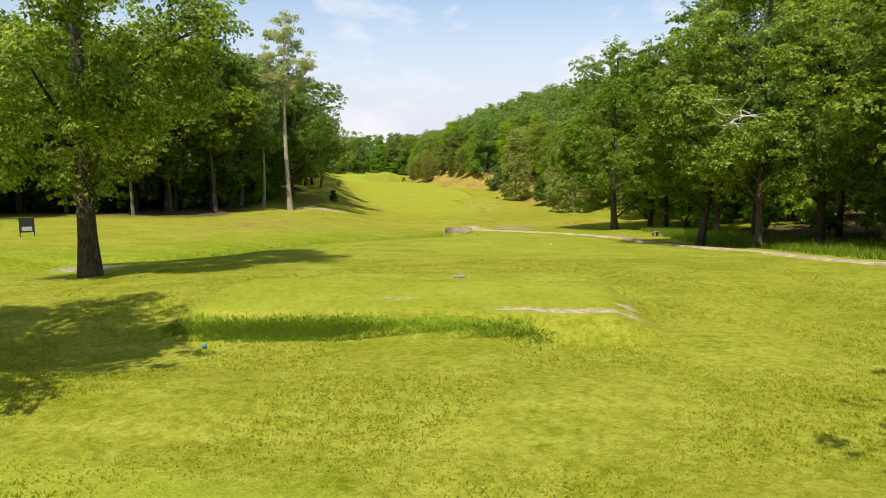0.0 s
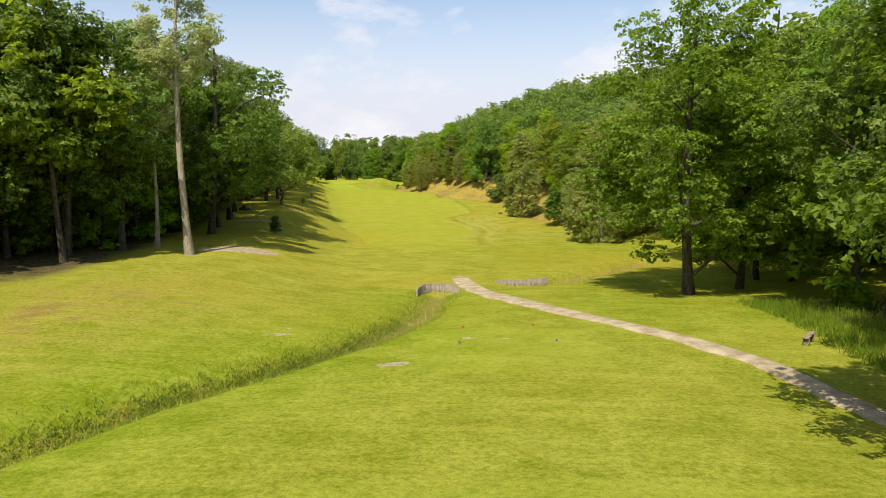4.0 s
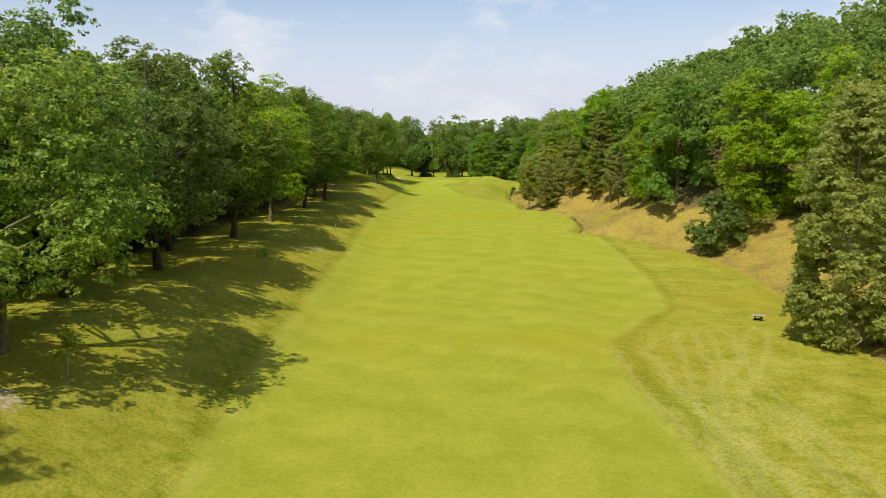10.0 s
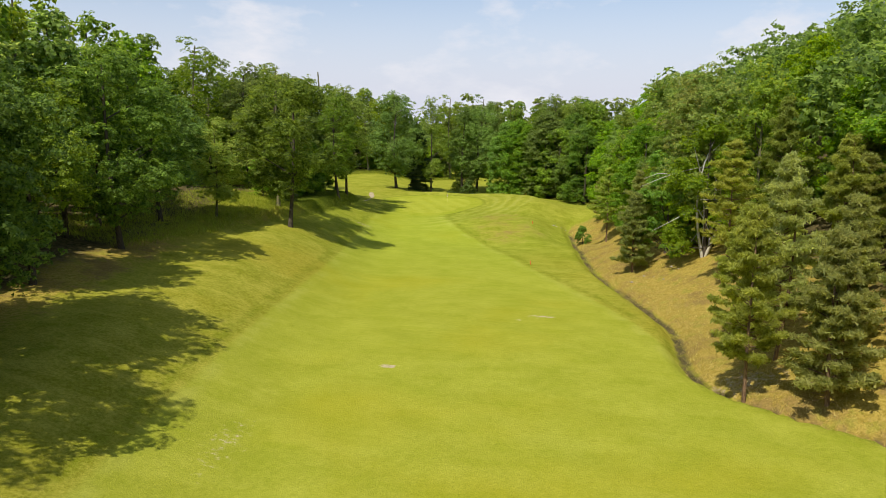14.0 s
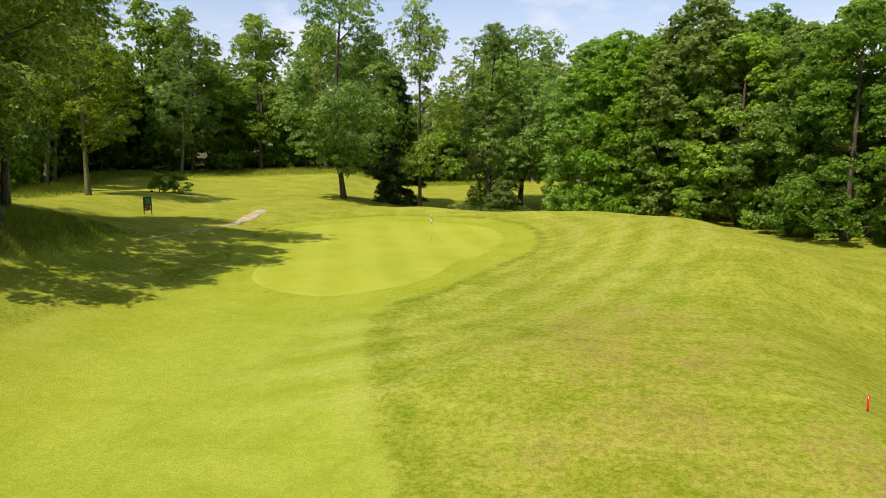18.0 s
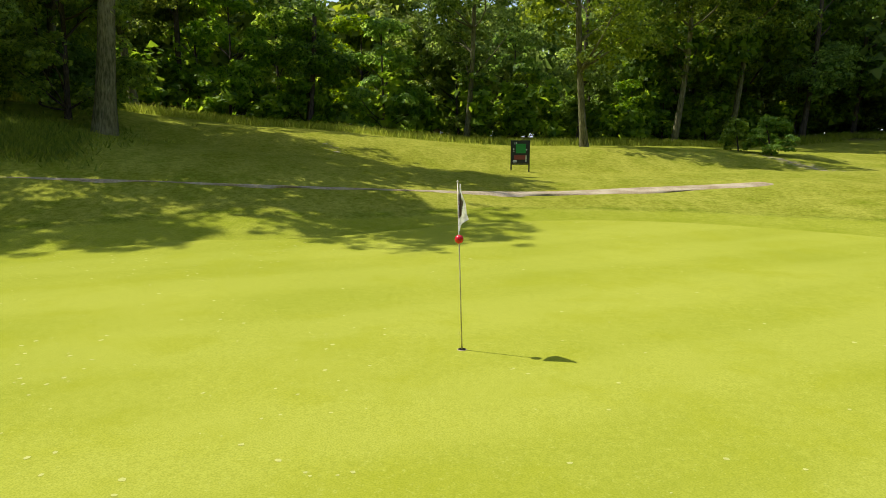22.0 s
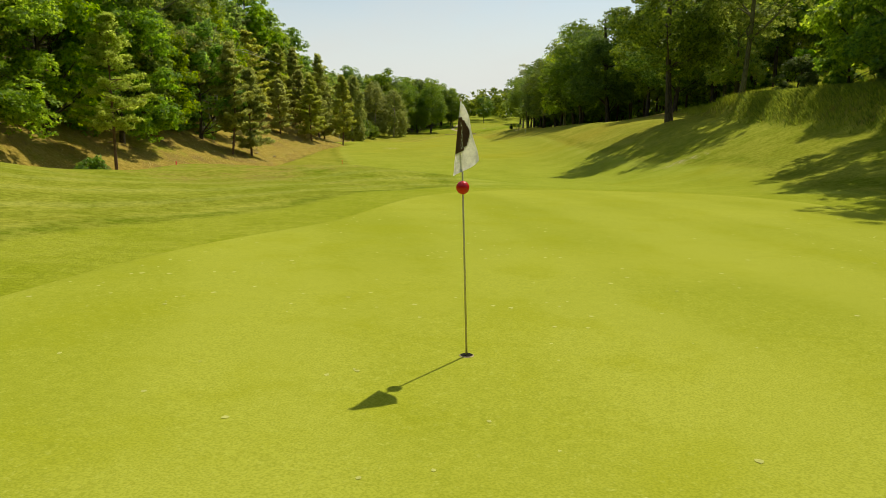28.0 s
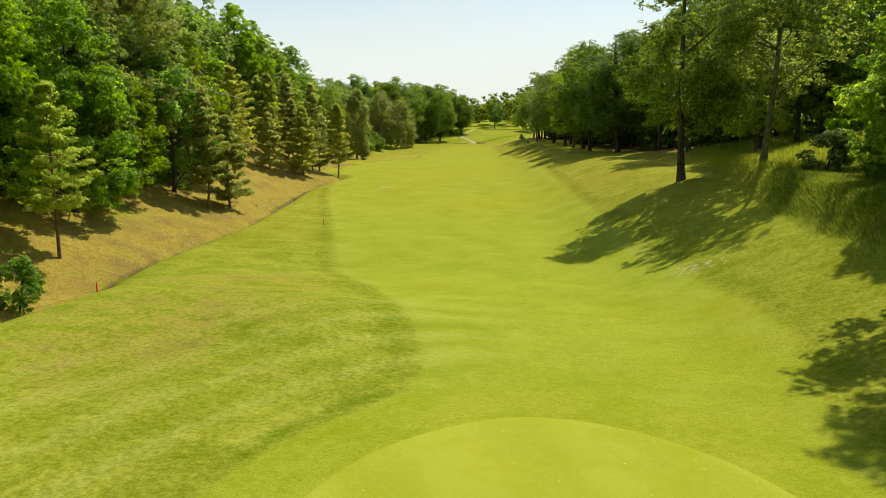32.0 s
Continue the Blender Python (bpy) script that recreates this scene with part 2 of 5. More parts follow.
def ground_mat():
    m = Mat("turf", 1.0, 0.02)
    big, mid, fine, tiny = m.noise(0.045, 4), m.noise(0.35, 4, 0.6), m.noise(2.6, 5, 0.65), m.noise(16.0, 4, 0.7)
    clump, sweep = m.noise(0.9, 5, 0.68), m.noise(1.0, 4, 0.6, m.where((0.16, 0.95, 1), 0.1))
    blotch = m.math("ADD", m.math("MULTIPLY", mid, 0.55), m.math("MULTIPLY", fine, 0.45))
    # rough grass: yellow-green, with greener clover patches and thin dry ones
    rough = m.mix(m.ramp(blotch, 0.32, 0.68), (0.25, 0.255, 0.022), (0.395, 0.37, 0.056))
    rough = m.mix(m.ramp(clump, 0.52, 0.66, 0.0, 0.5), rough, (0.19, 0.225, 0.012))
    rough = m.mix(m.ramp(sweep, 0.50, 0.68, 0.0, 0.5), rough, (0.44, 0.405, 0.065))
    rough = m.mix(m.math("MULTIPLY", m.ramp(big, 0.45, 0.62, 0.0, 0.5), m.ramp(m.attr("lush"), 0.0, 1.0, 1.0, 0.3)), rough, (0.36, 0.295, 0.035))
    # mown fairway, in bands across the play
    fair = m.mix(m.ramp(blotch, 0.3, 0.7), (0.28, 0.308, 0.026), (0.365, 0.375, 0.046))
    along = m.attr("along")
    wob = m.math("ADD", along, m.math("MULTIPLY", mid, 5.0))
    band = m.math("SINE", m.math("MULTIPLY", wob, 1.05))
    fade = m.math("MULTIPLY", m.ramp(m.noise(0.09, 3), 0.35, 0.6, 0.35, 1.0), m.ramp(along, 300, 345, 1.0, 0.15))
    fair = m.mix(m.math("MULTIPLY", fade, m.ramp(band, -0.8, 0.9, 0.0, 0.15)), fair, (0.185, 0.225, 0.008))
    fair = m.mix(m.math("MULTIPLY", fade, m.ramp(band, -0.2, -1.0, 0.0, 0.08)), fair, (0.43, 0.43, 0.07))
    fair = m.mix(m.ramp(big, 0.5, 0.7, 0.0, 0.5), fair, (0.36, 0.325, 0.018))
    fair = m.mix(m.ramp(sweep, 0.52, 0.7, 0.0, 0.28), fair, (0.225, 0.27, 0.008))
    edge = m.math("ADD", m.attr("fair"), m.math("MULTIPLY", m.math("SUBTRACT", fine, 0.5), 0.7))
    mown = m.ramp(edge, -0.3, 0.3)
    c = m.mix(m.math("MULTIPLY", mown, m.ramp(along, 150, 330, 0.72, 0.95)), rough, fair)
    # pale mowing line round the fairway, then the longer grass's shade painted just outside it
    shown = m.ramp(along, 140, 185, 0.0, 1.0)
    rim = m.math("MULTIPLY", shown, m.math("SUBTRACT", 1.0, m.ramp(m.math("ABSOLUTE", m.math("ADD", m.attr("rim"), -0.5)), 0.0, 0.9)))
    c = m.mix(m.math("MULTIPLY", rim, m.ramp(mid, 0.4, 0.65, 0.05, 0.3)), c, (0.41, 0.40, 0.09))
    # dark green line: shade of the longer grass put into the colour
    rim = m.math("MULTIPLY", shown, m.math("SUBTRACT", 1.0, m.ramp(m.math("ABSOLUTE", m.math("ADD", m.attr("rim"), 0.9)), 0.0, 0.9)))
    c = m.mix(m.math("MULTIPLY", rim, m.ramp(clump, 0.36, 0.6, 0.05, 0.42)), c, (0.16, 0.20, 0.010))
    # tracks of the mower and of carts beside the fairway
    lane = m.math("SINE", m.math("MULTIPLY", m.math("ADD", m.attr("lane_at"), m.math("MULTIPLY", mid, 2.2)), 2.3))
    c = m.mix(m.math("MULTIPLY", m.attr("lanes"), m.ramp(m.math("ADD", lane, m.math("SUBTRACT", fine, 0.5)), 0.1, 1.2, 0.0, 0.4)), c, (0.46, 0.44, 0.13))
    c = m.mix(m.math("MULTIPLY", m.attr("lanes"), m.ramp(lane, -0.95, -0.3, 0.34, 0.0)), c, (0.15, 0.20, 0.008))
    rut = m.math("ADD", m.attr("ruts"), m.math("MULTIPLY", m.math("SUBTRACT", fine, 0.5), 0.8))
    c = m.mix(m.ramp(rut, 0.25, 0.9, 0.0, 0.26), c, (0.48, 0.45, 0.14))
    # collar round the green
    near = m.math("ADD", m.attr("collar"), m.math("MULTIPLY", m.math("SUBTRACT", fine, 0.5), 0.5))
    apron = m.ramp(near, -0.25, 0.25)
    c = m.mix(m.math("MULTIPLY", apron, 0.85), c, m.mix(m.ramp(blotch, 0.35, 0.65), (0.28, 0.300, 0.018), (0.35, 0.350, 0.038)))
    rim = m.math("SUBTRACT", 1.0, m.ramp(m.math("ABSOLUTE", m.math("ADD", m.attr("collar"), 0.5)), 0.0, 0.7))
    c = m.mix(m.math("MULTIPLY", m.math("MULTIPLY", rim, m.ramp(edge, 0.3, -0.3)), m.ramp(clump, 0.36, 0.6, 0.1, 0.6)), c, (0.15, 0.195, 0.010))
    # lusher turf round the tees and the green
    c = m.mix(m.math("MULTIPLY", m.attr("lush"), 0.85), c, m.mix(1.0, c, (0.96, 1.05, 1.0), "MULTIPLY"))
    c = m.mix(m.math("MULTIPLY", m.attr("verdant"), m.ramp(blotch, 0.3, 0.65, 0.95, 0.6)), c, m.mix(1.0, c, (0.74, 0.92, 0.5), "MULTIPLY"))
    # rank grass on the steps of the tee
    rank = m.math("ADD", m.attr("rank"), m.math("MULTIPLY", m.math("SUBTRACT", clump, 0.5), 0.9))
    c = m.mix(m.ramp(rank, 0.3, 0.7, 0.0, 0.85), c, m.mix(m.ramp(fine, 0.3, 0.7), (0.105, 0.175, 0.010), (0.20, 0.28, 0.02)))
    # straw-dry bank, dry spots
    dry = m.math("ADD", m.attr("dry"), m.math("MULTIPLY", m.math("SUBTRACT", blotch, 0.5), 1.6))
    straw = m.mix(m.ramp(m.math("ADD", m.math("MULTIPLY", fine, 0.6), m.math("MULTIPLY", tiny, 0.4)), 0.3, 0.7), (0.265, 0.19, 0.032), (0.50, 0.375, 0.095))
    straw = m.mix(m.ramp(m.math("ADD", m.math("MULTIPLY", mid, 0.7), m.math("MULTIPLY", fine, 0.3)), 0.47, 0.62, 0.0, 0.75), straw, (0.25, 0.165, 0.06))
    straw = m.mix(m.ramp(m.noise(0.8, 4, 0.6), 0.52, 0.66, 0.0, 0.5), straw, (0.27, 0.27, 0.04))
    c = m.mix(m.ramp(dry, 0.25, 0.75), c, straw)
    # bare earth
    earth = m.mix(m.ramp(m.math("ADD", m.math("MULTIPLY", fine, 0.5), m.math("MULTIPLY", tiny, 0.5)), 0.35, 0.65), (0.30, 0.22, 0.12), (0.60, 0.50, 0.34))
    bare = m.math("ADD", m.attr("bare"), m.math("MULTIPLY", m.math("SUBTRACT", fine, 0.5), 1.0))
    c = m.mix(m.ramp(bare, 0.35, 0.65), c, earth)
    # leaf litter in the woods; also the ditch's dark earth with its shade painted in
    litter_and_shade = m.mix(m.ramp(fine, 0.35, 0.65), (0.06, 0.055, 0.02), (0.17, 0.13, 0.06))
    wood = m.math("ADD", m.attr("wood"), m.math("MULTIPLY", m.math("SUBTRACT", blotch, 0.5), 1.2))
    c = m.mix(m.ramp(wood, 0.3, 0.8), c, litter_and_shade)
    # grain of the blades: coarse in the rough, fine where it is mown
    blade, tuft = m.noise(42.0, 3, 0.7), m.noise(5.5, 5, 0.7)
    coarse = m.math("SUBTRACT", 1.0, m.math("MULTIPLY", m.math("MAXIMUM", mown, apron), 0.72))
    c = m.mix(m.math("MULTIPLY", coarse, m.ramp(tuft, 0.36, 0.60, 0.6, 0.0)), c, m.shift(c, 0.512, 1.08, 0.54))
    c = m.mix(m.ramp(m.math("ADD", m.math("MULTIPLY", tiny, 0.55), m.math("MULTIPLY", blade, 0.45)), 0.35, 0.6, 0.5, 0.0), c, m.shift(c, 0.51, 1.0, 0.45))
    c = m.mix(m.math("MULTIPLY", coarse, m.ramp(tiny, 0.58, 0.75, 0.0, 0.42)), c, m.shift(c, 0.49, 0.95, 1.4))
    m.colour(c)
    m.bump(m.math("ADD", m.math("MULTIPLY", tuft, 0.6), m.math("MULTIPLY", tiny, 0.5)), 0.7, 0.10)
    return m.m


TURF = ground_mat()


# ---- shape of the land ----
def profile(y, ys, vs):
    """Smooth curve through a few heights (monotone cubic between the knots)."""
    y = np.asarray(y, float)
    xs, vs = np.asarray(ys, float), np.asarray(vs, float)
    h, d = np.diff(xs), np.diff(vs) / np.diff(xs)
    m = np.r_[d[0], np.where(d[:-1] * d[1:] > 0, 2 * d[:-1] * d[1:] / (d[:-1] + d[1:] + 1e-12), 0), d[-1]]
    k = np.clip(np.searchsorted(xs, y) - 1, 0, len(h) - 1)
    t = np.clip((y - xs[k]) / h[k], 0, 1)
    return (vs[k] * (1 + 2 * t) * (1 - t) ** 2 + h[k] * m[k] * t * (1 - t) ** 2
            + vs[k + 1] * t * t * (3 - 2 * t) + h[k] * m[k + 1] * t * t * (t - 1))


def step(a, b, v):
    t = np.clip((np.asarray(v, float) - a) / (b - a), 0, 1)
    return t * t * (3 - 2 * t)


def bump(x, y, cx, cy, rx, ry, turn=0.0):
    c, s = math.cos(turn), math.sin(turn)
    dx, dy = x - cx, y - cy
    return np.exp(-((dx * c + dy * s) / rx) ** 2 - ((dy * c - dx * s) / ry) ** 2)


LINE_Y = (-60, 0, 80, 130, 180, 285, 340, 430, 600, 900)
LINE_X = (0, 1, 4, 0, -8, -25, -35, -53, -88, -150)


def middle(y):
    """The x of the middle line of the hole."""
    return profile(y, LINE_Y, LINE_X)


def ditch_off(y):
    """How far right of the middle line the ditch runs."""
    return profile(y, (60, 130, 170, 190, 211, 240, 250, 260, 269, 275, 280, 286, 296, 304, 308, 311, 314, 318, 333, 359, 392, 404, 420, 440, 500), (27, 29, 32, 34.5, 36, 39, 38, 34.5, 30.5, 23.4, 24.8, 26.2, 27, 27.2, 25, 21.5, 19, 18, 20.4, 20, 23, 24, 30, 40, 60))


DITCH_A = ((-30, 30), (-16, 42), (-8.6, 61.5), (-3.9, 71), (-1, 78), (1.2, 86), (2.1, 99.4))
DITCH_B = ((9.6, 103.0), (13.5, 104.6), (19, 111), (27, 121))


def way_off(x, y, way):
    """Distance from a broken line."""
    best = np.full(np.broadcast(x, y).shape, 1e9)
    for (ax, ay), (bx, by) in zip(way, way[1:]):
        dx, dy = bx - ax, by - ay
        t = np.clip(((x - ax) * dx + (y - ay) * dy) / (dx * dx + dy * dy), 0, 1)
        best = np.minimum(best, np.hypot(x - ax - t * dx, y - ay - t * dy))
    return best


def height(x, y):
    x, y = np.asarray(x, float), np.asarray(y, float)
    u = x - middle(y)
    base = profile(y, (-160, -60, -10, 14, 25, 36, 50, 72, 88, 105, 140, 190, 225, 274, 315, 350, 376, 396, 412, 440, 470, 520, 700),
                   (13, 6.5, 4.0, 3.3, 3.2, 2.4, 1.5, -0.35, -1.6, -2.7, -3.2, -4.7, -4.6, -3.6, -3.3, -4.3, -4.8, -3.8, -3.05, -3.0, -3.2, -3, 1))
    left = profile(y, (-60, 0, 32, 60, 106, 184, 235, 304, 357, 411, 432, 455, 500), (4, 3.4, 2.4, 0.9, -0.2, 0.0, -0.4, 0.2, 0.2, -0.5, -2.0, -2.0, 0.5))
    z = base + (left - base) * step(8, 24, -u)
    bank = 0.2 * step(300, 325, y) * (1 - step(375, 415, y)) + 0.035
    z = z + bank * np.maximum(-u - 25, 0) * np.exp(-np.maximum(-u - 25, 0) / 60)
    z = z + 1.0 * step(26, 34, -u) * step(400, 418, y) * (1 - step(436, 470, y))
    # steep little bank at the foot of the wood beside the green
    rise = profile(y, (340, 372, 389, 403, 412, 430), (-63, -62.6, -63.9, -65.4, -66.8, -74)) - x
    z = z + 1.5 * step(0.0, 1.8, rise) * np.exp(-np.maximum(rise - 2.2, 0) / 14) * step(346, 362, y) * (1 - step(404, 414, y))
    z = z + 0.9 * step(2.0, 14.0, rise) * step(338, 358, y) * (1 - step(402, 416, y))
    # right hand: ditch and wooded hill
    du = u - ditch_off(y)
    strip = step(255, 275, y) * (1 - step(402, 416, y))
    sink = -2.0 * step(-9, -1, du) * (1 - step(2, 9, du)) * step(378, 392, y) * (1 - step(406, 420, y))
    z = z + sink
    z = z - (0.25 + 0.75 * strip) * np.exp(-(du / (1.3 - 0.5 * strip)) ** 2) * step(120, 200, y) * (1 - step(404, 425, y))
    hill = step(70, 200, y) * (1 - 0.75 * step(385, 500, y))
    away = np.maximum(du - 0.8, 0)
    z = z + hill * 40 * (1 - np.exp(-away * away / (away + 7) / 58))
    z = z + (1 - hill) * 0.05 * np.maximum(u - 30, 0) * np.exp(-np.maximum(u - 30, 0) / 80)
    # ditch beside the forward tee, interrupted by the path
    cut = np.exp(-(way_off(x, y, DITCH_A) / 1.5) ** 2) + np.exp(-(way_off(x, y, DITCH_B) / 1.5) ** 2)
    z = z - 1.0 * np.minimum(cut, 1) - 0.2 * np.exp(-(way_off(x, y, DITCH_A) / 5) ** 2)
    # tee plateaus, mounds by the green
    z = z + 0.55 * plateau(x, y) - 0.45 * bump(x, y, 20, 56, 8, 16)
    z = z - 0.5 * step(9, 20, u) * step(120, 170, y) * (1 - step(230, 260, y)) + 1.2 * bump(x, y, -116, 468, 12, 12) + 0.9 * bump(x, y, -72, 458, 7, 7)
    z = z + 2.35 * bump(x, y, -33.5, 424, 6, 15, 0.35) + 0.9 * bump(x, y, -60, 446, 11, 5, 0.2) + 0.7 * bump(x, y, -43, 440, 10, 6)
    z = z + 0.75 * bump(x, y, -41, 397, 6, 5) - 0.5 * bump(x, y, -35, 379, 8, 6) + 0.8 * bump(x, y, -30, 396, 8, 9)
    z = z + 0.28 * bump(x, y, -8, 12.4, 7, 1.3, -0.08) - 0.4 * bump(x, y, -9.5, 15.8, 5, 2.2)
    z = z - 0.048 * bump(x, y, -51.3, 426.5, 4.5, 4)
    z = z - 1.5 * bump(x, y, -47, 463, 17, 12) + 0.45 * bump(x, y, -50, 442.5, 9, 2.6, -0.3)
    return z


def plateau(x, y):
    """1 on the rectangular tee, 0 off it."""
    a, b = x + 0.8 - 0.12 * (y - 19), y - 19.0 + 0.12 * x
    return step(0, 0.8, 6.3 - np.abs(a)) * step(0, 0.8, 2.9 - np.abs(b))


# ---- ground ----
def sheet(name, verts, quads, material, smooth=True):
    me = bpy.data.meshes.new(name)
    v, q = np.asarray(verts, np.float32), np.asarray(quads, np.int32)
    k = q.shape[1]
    me.vertices.add(len(v))
    me.vertices.foreach_set("co", v.ravel())
    me.loops.add(q.size)
    me.loops.foreach_set("vertex_index", q.ravel())
    me.polygons.add(len(q))
    me.polygons.foreach_set("loop_start", np.arange(0, q.size, k, dtype=np.int32))
    me.polygons.foreach_set("loop_total", np.full(len(q), k, np.int32))
    me.polygons.foreach_set("use_smooth", np.full(len(q), smooth))
    me.update(calc_edges=True)
    me.validate()
    me.materials.append(material)
    return me


def spread(fine_from, fine_to, gap, far):
    """Positions that are close together over a stretch and ever wider apart outside it."""
    mid = np.arange(fine_from, fine_to + gap / 2, gap)
    out, d = [], gap
    v = fine_to
    while v < far:
        d *= 1.16
        v += d
        out.append(v)
    out = np.array(out)
    return np.r_[(fine_from - (out - fine_to))[::-1], mid, out]


GREEN = (-54.5, 421.5)


def green_edge(a):
    """Distance of the green's edge from its middle, at an angle from +x."""
    a = np.asarray(a, float)
    waves = ((0.54, 1.91), (-4.0, -1.68), (0.11, 0.66), (0.33, 0.79), (0.32, -0.5))
    return 11.4 + sum(c * np.cos((k + 1) * a) + s * np.sin((k + 1) * a) for k, (c, s) in enumerate(waves))


def green_inside(x, y):
    dx, dy = x - GREEN[0], y - GREEN[1]
    return green_edge(np.arctan2(dy, dx)) - np.hypot(dx, dy)


def fairway_inside(x, y):
    u = x - middle(y)
    lo = profile(y, (110, 150, 178, 200, 240, 300, 343, 395, 407, 440), (-7, -8, -10.2, -12, -13, -14.5, -14, -13.6, -11, -10))
    hi = profile(y, (110, 140, 150, 161, 171, 184, 198, 207, 216, 226, 240, 256, 270, 275, 286, 300, 308, 314, 331, 362, 379, 388, 396, 403, 409, 440), (8, 8, 9.2, 12.2, 14.8, 16.4, 15, 15, 19, 24.5, 26, 26, 26, 23, 25.6, 26.2, 24, 18.2, 17, 10.8, 7.1, 3.5, 1, 0, 2.2, 3))
    return np.minimum(u - lo, hi - u)


us, ys = spread(-34, 40, 0.62, 2600), spread(2, 462, 0.85, 2800)
ys = np.sort(np.r_[ys[(ys < 14.6) | (ys > 23.6)], np.arange(14.7, 23.6, 0.24)])  # finer at the tee
Y, U = np.meshgrid(ys, us, indexing="ij")
X = middle(np.clip(Y, -60, 900)) + U
Z = height(X, Y)
far_out = step(300, 900, np.hypot(X + 25, Y - 220))
Z = Z * (1 - far_out) + 6 * far_out
Z = Z + 0.05 * np.sin(X * 0.9 + 1.3 * np.sin(Y * 0.31)) * np.sin(Y * 0.7) * (1 - step(-3, 3, green_inside(X, Y)))
ny, nu = Y.shape
idx = np.arange(ny * nu).reshape(ny, nu)
quads = np.stack([idx[:-1, :-1], idx[:-1, 1:], idx[1:, 1:], idx[1:, :-1]], -1).reshape(-1, 4)
ground_mesh = sheet("ground", np.stack([X, Y, Z], -1).reshape(-1, 3), quads, TURF)


def set_attr(me, name, values):
    me.attributes.new(name, "FLOAT", "POINT").data.foreach_set("value", np.asarray(values, np.float32).ravel())


DU = U - ditch_off(Y)
dry = step(-0.6, 1.2, DU) * (1 - step(11, 20, DU)) * step(185, 205, Y) * (1 - step(402, 416, Y))
dry = dry * (1 - 0.75 * bump(X, Y, 5, 290, 4, 5)) - 0.45 * bump(X, Y, -12, 372, 7, 5)
dry = np.maximum(dry, 0.75 * step(24, 30, -U) * (1 - step(38, 46, -U)) * step(255, 285, Y) * (1 - step(330, 350, Y)))
dry = np.maximum(dry, 0.46 * bump(X, Y, -37, 402, 7, 9) + 0.44 * bump(X, Y, -33, 388, 9, 8) + 0.3 * bump(X, Y, -34, 424, 5, 10))
dry = np.maximum(dry, 0.55 * np.exp(-(np.minimum(way_off(X, Y, DITCH_A), way_off(X, Y, DITCH_B)) / 1.5) ** 2))
dry = np.maximum(dry, 0.5 * bump(X, Y, -20, 78, 10, 26) + 0.28 * bump(X, Y, 8, 120, 14, 12))
foot = profile(Y, (340, 372, 389, 403, 412, 430), (-63, -62.6, -63.9, -65.4, -66.8, -74)) - X
dry = np.maximum(dry, 0.4 * step(-0.2, 0.6, foot) * (1 - step(1.6, 3.4, foot)) * step(340, 352, Y) * (1 - step(402, 412, Y)))
SPOTS = ((-6.6, 75, 0.8, 0.5, 0, 0.75), (-6.3, 76.6, 0.5, 0.3, 0, 0.7), (5.8, 73.1, 1.6, 0.35, 0.1, 0.8), (4.2, 73.4, 0.7, 0.3, 0.2, 0.7), (-19.5, 111.8, 4.6, 2.4, 0.5, 1.15), (3.0, 17.0, 2.6, 0.3, -0.12, 0.9), (4.7, 17.9, 0.4, 0.6, 0, 0.75), (-1.2, 18.6, 0.7, 0.6, 0, 0.55), (3.2, 33.5, 0.35, 0.6, 0, 0.8), (5.0, 34.5, 0.4, 0.7, 0, 0.8),
         (0.6, 66.5, 1.1, 0.7, 0.5, 0.9), (6.2, 66.3, 2.6, 0.35, 0, 0.8), (-17, 33.5, 1.8, 3.5, 0.6, 0.85), (-28.5, 179, 2.8, 1.5, 0, 0.8), (-80, 420, 3, 0.8, 0.4, 0.45), (4.2, 107.5, 2, 2.4, 0, 0.5),
         (-27, 145.5, 4, 1.4, 0.3, 0.85), (-34, 238, 3, 1.2, 0.5, 0.6), (-24, 331, 1.6, 1.0, 0, 0.6), (-26, 329, 0.6, 0.4, 0, 0.7), (-3.1, 274, 1.2, 0.5, 0.6, 0.9), (-2, 277.5, 0.9, 0.4, 0.4, 0.8),
         (-33.4, 314, 0.7, 0.4, 0, 0.8), (-38, 300, 1.5, 6, 0.2, 0.4), (-47, 443, 0.9, 0.5, 0, 0.6), (-58, 385, 3, 2, 0.2, 0.45), (-85, 447, 6, 1.3, 0.3, 0.55), (-10, 316, 4, 2, 0, 0.5))
bare = sum(s * bump(X, Y, cx, cy, rx, ry, turn) for cx, cy, rx, ry, turn, s in SPOTS)
wood = np.maximum(step(27, 36, -U) * step(70, 100, Y) * (1 - step(375, 392, Y)), step(8, 18, DU) * step(60, 90, Y))
wood = np.maximum(wood, step(24, 30, X) * step(0, 20, Y) * (1 - step(80, 100, Y)))
wood = np.maximum(wood, step(51, 59, np.hypot(X + 62, (Y - 436) * 0.85)) * step(-78, -84, X) * step(372, 384, Y))
# ditch bottom: dark earth, darkened further for the shade in the deep cut
wood = np.maximum(wood, 0.95 * np.exp(-((DU - 0.1) / 0.42) ** 2) * step(262, 276, Y) * (1 - step(396, 412, Y)))


def oblong(cx, cy, hx, hy):
    return np.minimum(hx - np.abs(X - cx), hy - np.abs(Y - cy))


